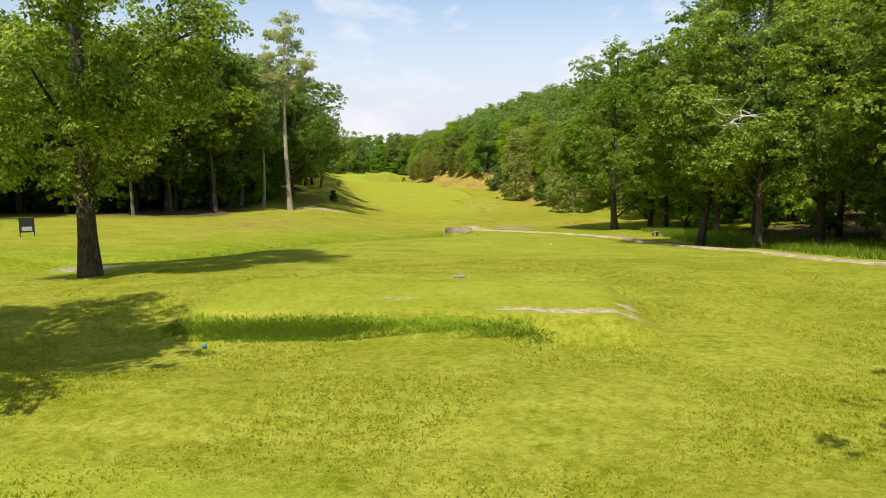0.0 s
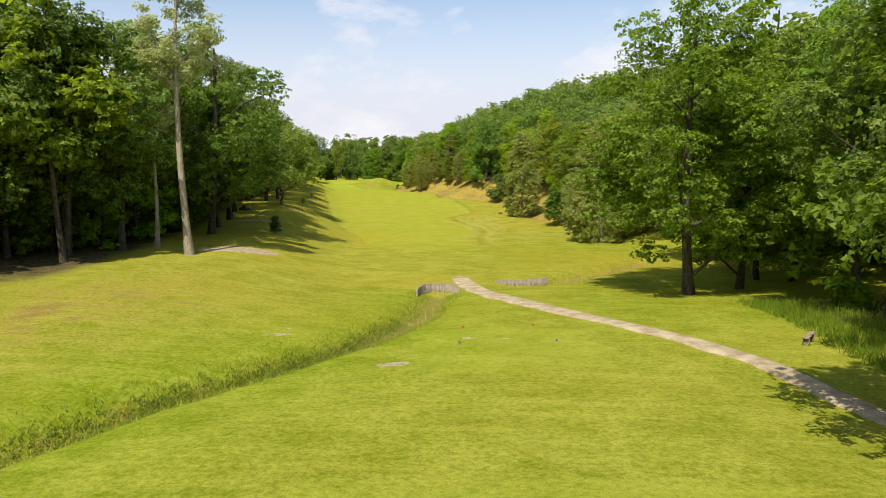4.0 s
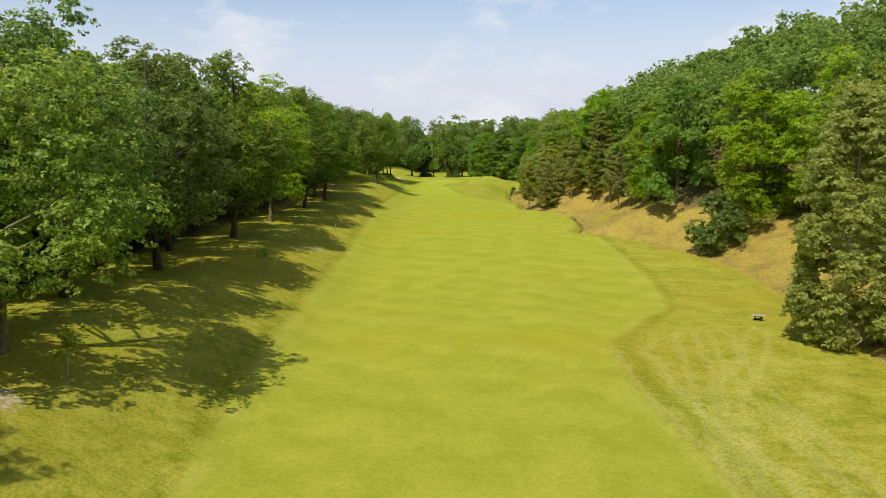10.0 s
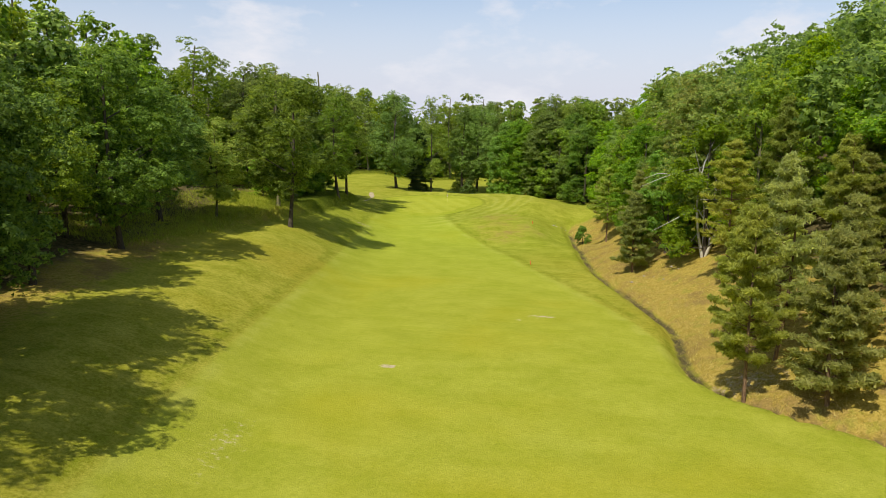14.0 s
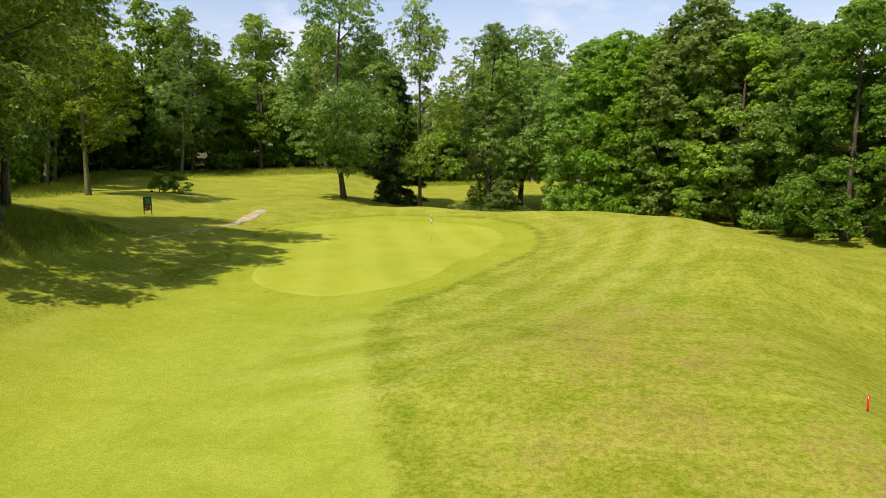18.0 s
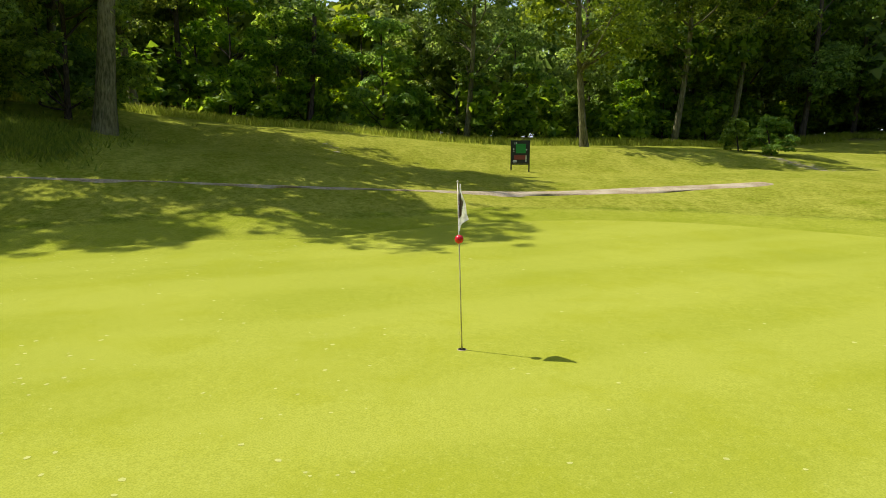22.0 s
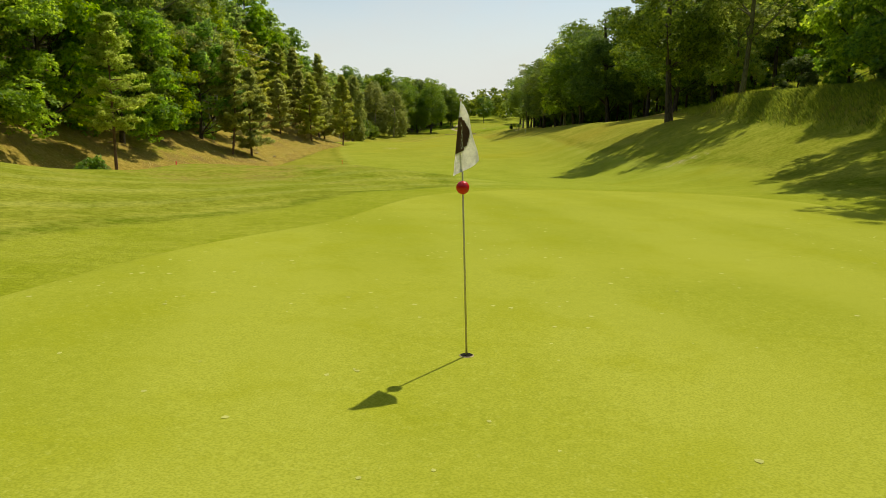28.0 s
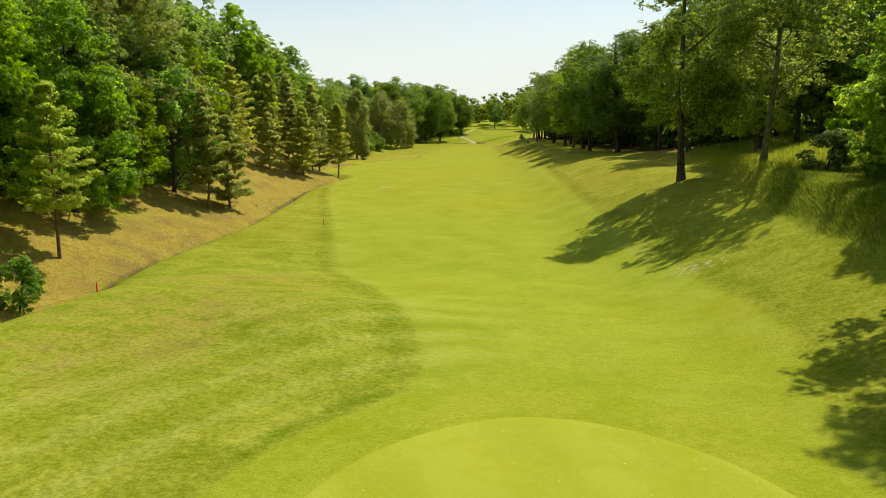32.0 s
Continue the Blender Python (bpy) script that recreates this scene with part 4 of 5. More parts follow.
proto("laurel", "shrub", broad_tree(30, 7.0, 3.6, 0.1, 17000, 0.18, SHRUB, BARK, 0.1, lobes=30, lobe=0.36, skirt=True, tuft=0.35), "large dense green shrub beside the fairway", "shrub")
proto("sapling", "sapling", broad_tree(31, 3.0, 0.7, 1.2, 260, 0.16, OAK_PALE, BARK_PALE, 0.03, lobes=9, lobe=0.4), "thin newly planted sapling on mown grass", "sapling")

rnd = random.Random(7)


def grove(points, keys, label="", s0=0.9, s1=1.1):
    for x, y in points:
        place(PROTOS[rnd.choice(keys)], x, y, rnd.uniform(0, 6.28), rnd.uniform(s0, s1), rnd.uniform(0.94, 1.06), label)


def scatter(count, box, keep, gap, seed):
    """Random places in a box that satisfy keep(x, y), at least gap apart."""
    r, out = random.Random(seed), []
    for _ in range(count * 40):
        x, y = r.uniform(box[0], box[1]), r.uniform(box[2], box[3])
        if keep(x, y) and all((x - a) ** 2 + (y - b) ** 2 > gap * gap for a, b in out):
            out.append((x, y))
            if len(out) >= count:
                break
    return out


# single trees along the left of the hole
proto("oak_tee", "oak_tree", broad_tree(35, 24, 7.0, 2.4, 90000, 0.125, OAK, BARK, 0.36, lobes=80, lobe=0.2), OAK_LABEL)
place(PROTOS["oak_tee"], -14.2, 28.2, 0.4, 1.0, 1.0, "large oak with dark trunk beside the back tee")
place(PROTOS["oak_c"], -12.8, 9.4, 1.4, 0.78, 1.0, "oak beside the rear tee")
place(PROTOS["oak_c"], 10.0, 2.8, 2.4, 0.82, 1.0, "oak beside the rear tee")
place(PROTOS["poplar"], -22.8, 106.2, 1.0, 1.04)
place(PROTOS["poplar"], -28.0, 111.0, 2.5, 0.72, 1.0, "thin pale-trunked poplar at the wood's edge")
place(PROTOS["oak_e"], -31.5, 183.6, 0.3, 1.0, 1.02, "oak with two-stemmed pale trunk on the grass bank")
for x, y, key, s in ((-27, 125.5, "oak_a", 1.12), (-28.5, 133.5, "oak_b", 1.1), (-32, 119, "oak_b", 1.0), (-31.0, 146.5, "oak_a", 1.12), (-34.4, 160.6, "oak_a", 1.0), (-37, 136, "oak_a", 0.95),
                     (-40, 172, "oak_b", 0.95), (-38, 197, "oak_a", 0.95), (-38.5, 210, "oak_a", 0.92), (-43.4, 234.4, "oak_b", 1.05), (-44, 221, "oak_b", 1.0), (-46.2, 252, "oak_d", 1.1),
                     (-49, 273, "oak_b", 0.98), (-50.5, 262, "oak_b", 0.95), (-55.6, 295.5, "oak_a", 0.9), (-55.4, 301, "oak_a", 0.86), (-50.6, 288, "oak_b", 0.9), (-63.5, 328, "oak_b", 0.85),
                     (-61, 314, "oak_c", 0.8), (-59.8, 358.5, "oak_c", 1.03), (-64.8, 366.0, "edge_a", 0.95), (-67.0, 352.0, "oak_d", 0.62), (-69, 343, "oak_c", 0.8), (-75.3, 410.2, "oak_g", 1.15), (-78, 402, "oak_b", 1.0), (-65.9, 395, "edge_b", 0.9), (-66.9, 402.2, "edge_b", 1.0),
                     (-70.5, 406, "edge_b", 0.8), (-76, 390, "oak_b", 0.95)):
    place(PROTOS[key], x, y, rnd.uniform(0, 6.28), s)
for x, y in ((-26.9, 183), (-31.4, 218)):
    place(PROTOS["sapling"], x, y, x)
# single trees along the right
for x, y, key, s in ((21.8, 48.2, "oak_f", 1.0), (26.6, 49.5, "oak_f", 1.0), (19.6, 53.6, "oak_b", 0.85), (22.8, 93, "oak_h", 1.22), (31, 80, "oak_c", 1.05), (28.5, 97, "oak_h", 0.95), (28, 63, "oak_f", 1.1),
                     (33, 104, "oak_f", 1.0), (29, 38, "oak_b", 1.0), (36, 55, "oak_a", 1.0), (34, 118, "oak_c", 1.0), (27, 27, "oak_c", 1.0)):
    place(PROTOS[key], x, y, rnd.uniform(0, 6.28), s)


def dead_limbs(seed, foot, tips, thick):
    """Bare pale limbs that fork from a foot towards the tips, with thin crooked twigs."""
    rng = np.random.default_rng(seed)
    lines = []
    for tip in tips:
        way = bend(rng, foot, tip, 6, 0.09)
        lines.append((way, np.linspace(thick, 0.025, 6)))
        for k in (2, 3, 4):
            for _ in range(2):
                off = rng.normal(size=3) * 0.22 * np.linalg.norm(np.subtract(tip, foot)) * [1, 1, 0.8]
                lines.append((bend(rng, way[k], way[k] + off, 4, 0.1), np.linspace(thick * 0.4, 0.012, 4)))
    v, q = tubes(lines, 5)
    return sheet("dead_limbs", v, q, BARK_DEAD)


old_oak = next(o for o in scene.objects if o.parent is None and o.name.startswith("oak_tree") and (o.matrix_basis.translation.xy - Vector((19.6, 53.6))).length < 0.1)
old_oak["label"] = "tall leafy oak with bare dead limbs in its crown"
inner = old_oak.matrix_basis.inverted()
spots = [inner @ Vector(p) for p in ((18.6, 48.5, 9.0), (16.9, 44.2, 11.6), (18.6, 43.6, 11.0), (19.8, 43.8, 9.8), (17.6, 44.0, 9.6))]
limbs = new("dead_limbs", dead_limbs(71, spots[0], spots[1:], 0.11))
limbs.parent = old_oak
limbs["label"] = "bare pale dead limbs"
snag = tagged(new("dead_tree"), "bare pale dead tree among green woodland", "tree")
snag.matrix_basis = Matrix.Translation((-7.5, 352.0, float(height(-7.5, 352.0))))
limbs = new("limbs", dead_limbs(72, (0, 0, -0.5), ((0.4, 0, 13.0), (-1.6, 0.4, 12.2), (1.9, -0.5, 12.6), (1.0, 0.8, 10.5)), 0.2))
limbs.parent = snag
place(PROTOS["willow_a"], 27.2, 144.5, 0.5)
place(PROTOS["willow_a"], 33.5, 152, 2.1, 0.95, 1.15)
place(PROTOS["willow_a"], 36.5, 138.5, 4.0, 0.85, 1.3, "tall grey-green willow behind the willow")
place(PROTOS["willow_b"], 21.9, 212.6, 0.9, 1.14)
for x, y, s in ((28, 189, 1.15), (31, 182, 1.2), (33, 174, 1.2), (30.5, 167, 1.0), (32, 196, 1.3)):
    place(PROTOS["laurel"], x, y, x, s)
place(PROTOS["laurel"], 19.6, 255.5, 0.4, 1.1, 1.12, "small dark bushy tree on the dry bank")
# pines on the dry bank
grove([(-10.6, 314), (-8, 318), (-6.5, 312), (-4.2, 317), (-9, 324), (-3, 323), (-6, 329), (-1, 312), (1, 318), (3.5, 308), (0, 328), (5, 313), (4, 322), (-4, 335), (2, 334), (7, 304), (8, 317), (-7, 341), (9, 326), (-2, 344)], ("pine_b", "pine_a", "pine_b", "pine_c"), "", 0.85, 1.12)
place(PROTOS["pine_a"], -17.2, 383.6, 0.2, 0.82, 1.0, "single pine with orange-brown trunk on the dry bank")
place(PROTOS["pine_b"], -14.2, 359.8, 0.2, 0.9)
place(PROTOS["pine_c"], -17.6, 402.0, 2.0, 0.92)
place(PROTOS["pine_c"], -14.5, 395.0, 0.6, 0.8)
place(PROTOS["pine_c"], -14.8, 356.5, 1.2, 1.0)
place(PROTOS["pine_b"], 8.2, 292, 0.2, 0.9)
place(PROTOS["shrub"], -20.8, 391.2, 0.3, 0.78, 1.3)
# behind and beside the green
place(PROTOS["oak_b"], -71.3, 456.2, 0.6, 1.05, 1.12, "tall oak with dark trunk behind the green")
place(PROTOS["edge_b"], -62.3, 459, 1.9, 0.95, 1.3, "tall oak with dark trunk behind the green")
place(PROTOS["spruce"], -66.5, 462.5, 0.0)
place(PROTOS["ivy"], -54.9, 466.5, 2.9)
place(PROTOS["oak_b"], -51.5, 470, 4.0, 1.1)
place(PROTOS["shrub"], -52.5, 464.5, 1.0, 1.5)
grove([(-41, 457), (-34.5, 450), (-27, 444), (-34, 462), (-43, 468), (-24, 452), (-18, 440), (-38, 453.5), (-30.5, 446.5), (-22.5, 439), (-29, 455)], ("acacia_a", "acacia_b"), "", 0.9, 1.06)
grove([(-21, 433), (-15, 425), (-12, 416), (-9, 407), (-7, 398), (-14, 434), (-4, 390), (-6, 420)], ("beech_a", "beech_b", "acacia_a"), "", 0.95, 1.1)
# low leafy growth at the foot of the left-hand wood
grove([(float(middle(y)) - rnd.uniform(33, 37), y + rnd.uniform(-2, 2)) for y in range(118, 262, 9)], ("laurel", "edge_b", "beech_b", "shrub"), "", 0.75, 1.0)
grove([(-75, 378), (-77, 387), (-80.5, 396), (-84, 403), (-82, 385)], ("beech_b", "edge_b", "laurel"), "", 0.95, 1.15)
grove([(-70, 388), (-73, 396), (-74, 380), (-72, 402), (-69, 379)], ("hazel",), "", 0.7, 0.9)
# edge of the wooded hill
grove([(float(middle(y) + ditch_off(y)) + rnd.uniform(8, 10), y) for y in range(352, 402, 8)], ("beech_a", "beech_b"), "", 0.85, 1.05)
hill_edge = [(float(middle(y) + ditch_off(y)) + rnd.uniform(11, 15), y + rnd.uniform(-1.5, 1.5)) for y in range(196, 400, 7)]
grove([(float(middle(y) + ditch_off(y)) + rnd.uniform(17, 22), y + rnd.uniform(-2, 2)) for y in range(290, 356, 7)], ("beech_a", "beech_b", "hazel"), "", 0.9, 1.15)
grove([p for p in hill_edge if not 298 < p[1] < 348], ("beech_a", "beech_b", "beech_a", "oak_d"), "", 0.85, 1.1)
grove([(float(middle(y) + ditch_off(y)) + rnd.uniform(8, 14), y) for y in range(112, 190, 8)], ("beech_a", "oak_c", "oak_d", "laurel"), "", 0.9, 1.1)


def side(x, y):
    return x - float(middle(y))


# rows of woodland trees behind the single ones
left_rows = scatter(100, (-140, -25, 88, 400), lambda x, y: -56 < side(x, y) < -36 - 4 * (y > 360) and not (322 < y < 345 and side(x, y) < -44) and y < 345, 5.8, 3)
grove(left_rows, ("wood_a", "wood_b", "wood_c", "wood_a"), "", 0.9, 1.08)
# wood's edge round the green
RIM = ((-82, 374), (-88, 394), (-97, 416), (-101, 438), (-113, 455), (-118, 470), (-108, 480), (-92, 494), (-78, 508), (-58, 522), (-38, 520), (-26, 500), (-24, 476))


def rim_row(out, gap, seed):
    r, pts = random.Random(seed), []
    for (ax, ay), (bx, by) in zip(RIM, RIM[1:]):
        n = max(1, round(math.hypot(bx - ax, by - ay) / gap))
        for k in range(n):
            x, y = ax + (bx - ax) * k / n, ay + (by - ay) * k / n
            d = math.hypot(x + 60, y - 430)
            o = out + r.uniform(-1.6, 1.6)
            pts.append((x + (x + 60) / d * o + r.uniform(-1, 1), y + (y - 430) / d * o + r.uniform(-1, 1)))
    return pts


def sky_gap(points):
    """Leaves out the tall trees where the wood behind the green opens to the sky."""
    return [p for p in points if not -21.5 < math.degrees(math.atan2(p[0] + 39, p[1] - 411)) < -15.5 or p[1] < 480]


rim_edge = sky_gap(rim_row(1.5, 10.5, 1))
grove([p for p in rim_edge if p[1] > 446], ("edge_a", "edge_b", "edge_a"), "", 1.15, 1.35)
grove([p for p in rim_edge if p[1] <= 446], ("edge_a", "edge_b", "edge_a"), "", 0.98, 1.12)
for x, y in ((-91, 435.4), (-107.7, 474.7), (-82, 404)):
    place(PROTOS["edge_a"], x, y, x, 1.0, 1.0, "tree with pale bare trunk in the tall grass bank")
grove([(-70, 372), (-68.5, 388), (-71, 394), (-74, 398), (-73, 384), (-66.8, 374.5), (-76, 404), (-79, 396)], ("hazel", "hazel", "shrub"), "leafy bush on the shaded bank", 0.6, 0.9)
grove([(-71.5, 377), (-72.5, 390), (-74.5, 393.5), (-75.5, 383), (-78, 389), (-77.5, 400), (-81, 401)], ("beech_b", "hazel", "edge_b"), "leafy tree at the shaded wood's edge above the bank", 0.85, 1.05)
for x, y, k in ((-69.2, 387.5, 0.72), (-73.5, 396, 0.8), (-76.5, 408, 0.75),):
    place(PROTOS["beech_b"], x, y, x, k, 1.0, "bushy leafy tree on top of the bank")
place(PROTOS["beech_a"], -70.5, 381.0, 0.7, 0.85, 1.15, "leafy tree hanging over the bank beside the green")
place(PROTOS["shrub"], -88.3, 447, 0.4, 0.8)
place(PROTOS["shrub"], -90, 445.5, 1.4, 0.7)
rim_back = sky_gap(rim_row(9, 9.0, 2))
grove([p for p in rim_back if p[1] > 446], ("wood_a", "wood_b", "wood_c"), "", 1.15, 1.35)
grove([p for p in rim_back if p[1] <= 446][::2], ("wood_a", "wood_b"), "", 0.95, 1.1)
rim_low = rim_row(5.5, 5.5, 31)
grove([p for p in rim_low if p[1] < 450], ("hazel",), "", 0.7, 1.2)
grove([p for p in rim_low if p[1] >= 450][::2], ("hazel",), "", 0.7, 1.1)
grove(rim_row(13, 6.0, 32), ("hazel",), "", 1.1, 1.7)
grove([(-121, 479), (-118.5, 481), (-126, 483), (-123, 486), (-76, 521), (-79.5, 520), (-74, 526), (-80, 527)], ("laurel",), "bushy undergrowth in the shade of the wood", 1.1, 1.3)
tee_rows = scatter(50, (-90, -25, 62, 104), lambda x, y: side(x, y) < -34, 6.0, 5)
grove([p for p in tee_rows if p[1] > 92 or p[0] < -52], ("wood_a", "wood_b", "wood_c", "oak_c"), "", 1.05, 1.2)
grove([(-44, 98), (-38, 97), (-33.5, 103), (-31, 109), (-50, 95), (-55, 92), (-40, 104)], ("oak_c", "oak_c", "edge_b"), "tall dark oak at the wood's edge", 1.12, 1.26)
grove([(-33, 109), (-37, 107), (-42, 104.5), (-47, 102), (-52, 100), (-57, 98), (-45, 107), (-39, 111), (-62, 97), (-55, 104)], ("hazel", "hazel", "laurel"), "leafy undergrowth in the shade of the wood", 0.8, 1.1)
right_rows = scatter(44, (22, 70, 5, 125), lambda x, y: x > 32.5, 5.6, 6)
grove(right_rows, ("wood_b", "wood_c", "edge_b"), "", 1.08, 1.28)


def woods(name, points, label, seed, tall=(13, 19), count=330, size=0.95, radius=(3.6, 5.4), low=0.25):
    """Many crowns seen from afar, as one mass of leaves."""
    rng = np.random.default_rng(seed)
    vs, qs, base = [], [], 0
    for x, y in points:
        t, r = rng.uniform(*tall), rng.uniform(*radius)
        z = float(height(x, y)) if math.hypot(x + 25, y - 220) < 300 else 4.0
        clumps = []
        for _ in range(11):
            d = rng.normal(size=3)
            d /= np.linalg.norm(d)
            f = rng.uniform(0.4, 0.95)
            clumps.append((np.array([x + d[0] * r * f * 0.75, y + d[1] * r * f * 0.75, z + t * (low + (1 - low) / 2) + d[2] * t * (1 - low) / 2 * f * 0.8]), r * rng.uniform(0.35, 0.55)))
        v, q = lobed(rng, clumps, count, size, 0.75, spray=10, tuft=size * 1.35)
        vs.append(v)
        qs.append(q + base)
        base += len(v)
    me = sheet(name, np.concatenate(vs), np.concatenate(qs), WOODS, False)
    return tagged(new(name, me), label, "woodland", kind="stuff")


hill = scatter(490, (-40, 110, 110, 500), lambda x, y: 15 < side(x, y) - float(ditch_off(y)) < 62, 4.6, 8)
woods("hillside_wood", hill, "dense leafy deciduous wood covering the hillside", 41, (17, 23), 1350, 0.41, low=0.2)
hill = scatter(260, (0, 230, 100, 500), lambda x, y: 60 < side(x, y) - float(ditch_off(y)) < 160, 7.6, 18)
woods("hillside_wood", hill, "dense leafy wood on the hilltop", 47, (16, 22), 1500, 0.46, (5.4, 7.4), low=0.35)
deep = scatter(220, (-190, -40, 90, 420), lambda x, y: -110 < side(x, y) < -56 and not 318 < y < 385 and not (y > 318 and x > -116), 6.6, 9)
woods("deep_wood", deep, "dense leafy wood behind the first trees", 42, (18, 25), 420, 1.1, low=0.0)
rear = sky_gap(rim_row(22, 7.5, 3) + rim_row(28, 6.5, 5) + rim_row(34, 7, 6) + rim_row(44, 8, 7))
woods("far_wood", rear, "dense shaded wood behind the green", 43, (20, 28), 700, 0.7, low=0.0)
rear = scatter(150, (-200, -108, 385, 510), lambda x, y: math.hypot(x + 60, (y - 432) * 0.9) > 64, 6.0, 19)
woods("far_wood", rear, "dense shaded wood beyond the sign board", 49, (17, 24), 520, 0.95, low=0.0)
hedge = [p for k in range(4) for p in rim_row(46 + 4 * k, 1.7, 50 + k)]
woods("far_undergrowth", hedge, "dense bushes deep in the wood", 48, (6, 11), 150, 1.0, (2.5, 3.6), 0.0)
screen = [p for k in range(3) for p in rim_row(64 + 7 * k, 4.0, 80 + k)]
woods("far_undergrowth", screen, "dense thicket far back in the wood", 50, (9, 14), 170, 1.9, (3.5, 5.0), 0.0)
west = scatter(120, (-280, -104, 296, 396), lambda x, y: side(x, y) < -66, 9.0, 21)
woods("far_wood", west, "dense shaded wood far beyond the bank", 52, (15, 22), 300, 1.2, (5.0, 7.0), low=0.0)
tee_end = scatter(330, (-150, 150, -130, 60), lambda x, y: (y < -16 or abs(x) > 48) and not (-48 < x < 48 and y > -16), 6.8, 12)
woods("tee_wood", tee_end, "distant wood behind the tees", 44, (19, 26), 420, 1.15, (4.5, 6.5), low=0.0)
valley = scatter(160, (-330, 260, 540, 760), lambda x, y: True, 12.0, 13)
woods("valley_wood", valley, "distant wood closing the valley", 46, (16, 22), 220, 1.7, (4.5, 7), 0.0)
under = scatter(260, (-150, -30, 92, 400), lambda x, y: -64 < side(x, y) < -40, 3.2, 14)
under += [p for k in range(4) for p in rim_row(4 + 3.5 * k, 3.0, 20 + k)]
under += scatter(80, (26, 60, 10, 125), lambda x, y: x > 30, 3.4, 15)
woods("undergrowth", under, "shaded bushy undergrowth beneath the wood", 45, (2.0, 7.0), 230, 0.5, (1.3, 2.4), 0.0)


# ---- tufts of longer grass ----
def blade_mat(name, dark, light):
    m = Mat(name, 0.7, 0.15)
    c = m.mix(m.island(), dark, light)
    m.colour(c)
    t, mixer = m.n.new("ShaderNodeBsdfTranslucent"), m.n.new("ShaderNodeMixShader")
    m.l.new(m.shift(c, 0.49, 1.0, 1.5), t.inputs["Color"])
    mixer.inputs[0].default_value = 0.5
    m.l.new(m.p.outputs[0], mixer.inputs[1])
    m.l.new(t.outputs[0], mixer.inputs[2])
    m.l.new(mixer.outputs[0], m.out.inputs["Surface"])
    return m.m


BLADES = blade_mat("grass_blades", (0.26, 0.29, 0.016), (0.40, 0.42, 0.04))
LONG = blade_mat("long_grass", (0.11, 0.18, 0.012), (0.25, 0.34, 0.03))
MEADOW = blade_mat("meadow_blades", (0.18, 0.235, 0.018), (0.40, 0.43, 0.05))
WEEDS = blade_mat("weed_blades", (0.09, 0.14, 0.015), (0.22, 0.28, 0.03))
REEDY = blade_mat("ditch_blades", (0.20, 0.26, 0.02), (0.42, 0.44, 0.06))
STRAW = blade_mat("straw_grass", (0.36, 0.31, 0.08), (0.62, 0.54, 0.2))


def tufts(name, x, y, tall, blades, material, label, seed, wide=0.02, lean=0.5, spread_r=0.05):
    rng = np.random.default_rng(seed)
    x, y = np.repeat(np.asarray(x, float), blades), np.repeat(np.asarray(y, float), blades)
    n = len(x)
    x, y = x + rng.normal(0, spread_r, n), y + rng.normal(0, spread_r, n)
    z = height(x, y) + 0.02
    a, h = rng.uniform(0, 6.28, n), tall * rng.uniform(0.5, 1.3, n)
    w = wide * rng.uniform(0.6, 1.4, n)
    tilt = rng.normal(0, lean, (n, 2)) * h[:, None]
    p, q = np.stack([x - np.cos(a) * w, y - np.sin(a) * w, z - 0.03], -1), np.stack([x + np.cos(a) * w, y + np.sin(a) * w, z - 0.03], -1)
    t = np.stack([x + tilt[:, 0], y + tilt[:, 1], z + h], -1)
    me = sheet(name, np.stack([p, q, t], 1).reshape(-1, 3), np.arange(3 * n).reshape(-1, 3), material, False)
    return tagged(new(name, me), label, "grass", kind="stuff")


gr = np.random.default_rng(77)


def some(n, x0, x1, y0, y1):
    return gr.uniform(x0, x1, n), gr.uniform(y0, y1, n)


tx, ty = some(60000, -13, 14, 6, 36)
near = gr.uniform(0, 1, len(tx)) < np.clip(10 / (ty - 1), 0.12, 1)
keep = near & (plateau(tx, ty) < 0.2) & (np.abs(tx) < 2 + ty * 0.75)
tufts("lawn_grass", tx[keep], ty[keep], 0.016, 3, BLADES, "short green lawn grass round the tees", 1, 0.018, 1.3)
# rank grass on the steps of the tee
a, o = 2.6 - 9.6 * gr.beta(1.0, 1.6, 3600)[::-1] ** 0.55, np.abs(gr.normal(0, 0.30, 3600))
tufts("long_grass", a, 16.25 - 0.12 * a + o * 0.4, 0.045, 8, LONG, "rank green grass on the tee's front edge", 2, 0.016, 1.1, 0.10)
a, o = gr.uniform(-7.0, 5.0, 1500), gr.normal(0, 0.1, 1500)
tufts("long_grass", a, 21.9 - 0.12 * a + o, 0.085, 5, LONG, "rank green grass on the tee's far edge", 3, 0.018, 0.35, 0.08)
# along the ditch
pts = np.array(DITCH_A)
k = gr.integers(1, len(pts) - 1, 6500)
f = gr.uniform(0, 1, 6500)
dx = pts[k] + (pts[k + 1] - pts[k]) * f[:, None] + gr.normal(0, 0.42, (6500, 2))
head = dx[(dx[:, 1] > 76) | (gr.uniform(0, 1, 6500) < 0.12)]
tufts("ditch_grass", head[:, 0], head[:, 1], 0.24, 2, STRAW, "tall dry straw-coloured grass in the ditch", 4, 0.02, 0.5, 0.12)
low = dx[dx[:, 1] < 84][:2600]
tufts("ditch_weeds", low[:, 0] - 0.3, low[:, 1], 0.16, 6, WEEDS, "dark green weeds in the bottom of the ditch", 15, 0.035, 0.9, 0.16)
dx2 = dx[:6000] + gr.normal(0, 0.7, (6000, 2))
tufts("ditch_grass", dx2[:, 0], dx2[:, 1], 0.18, 5, REEDY, "tall green grass along the ditch", 5, 0.02, 0.6, 0.14)
pts = np.array(DITCH_B)
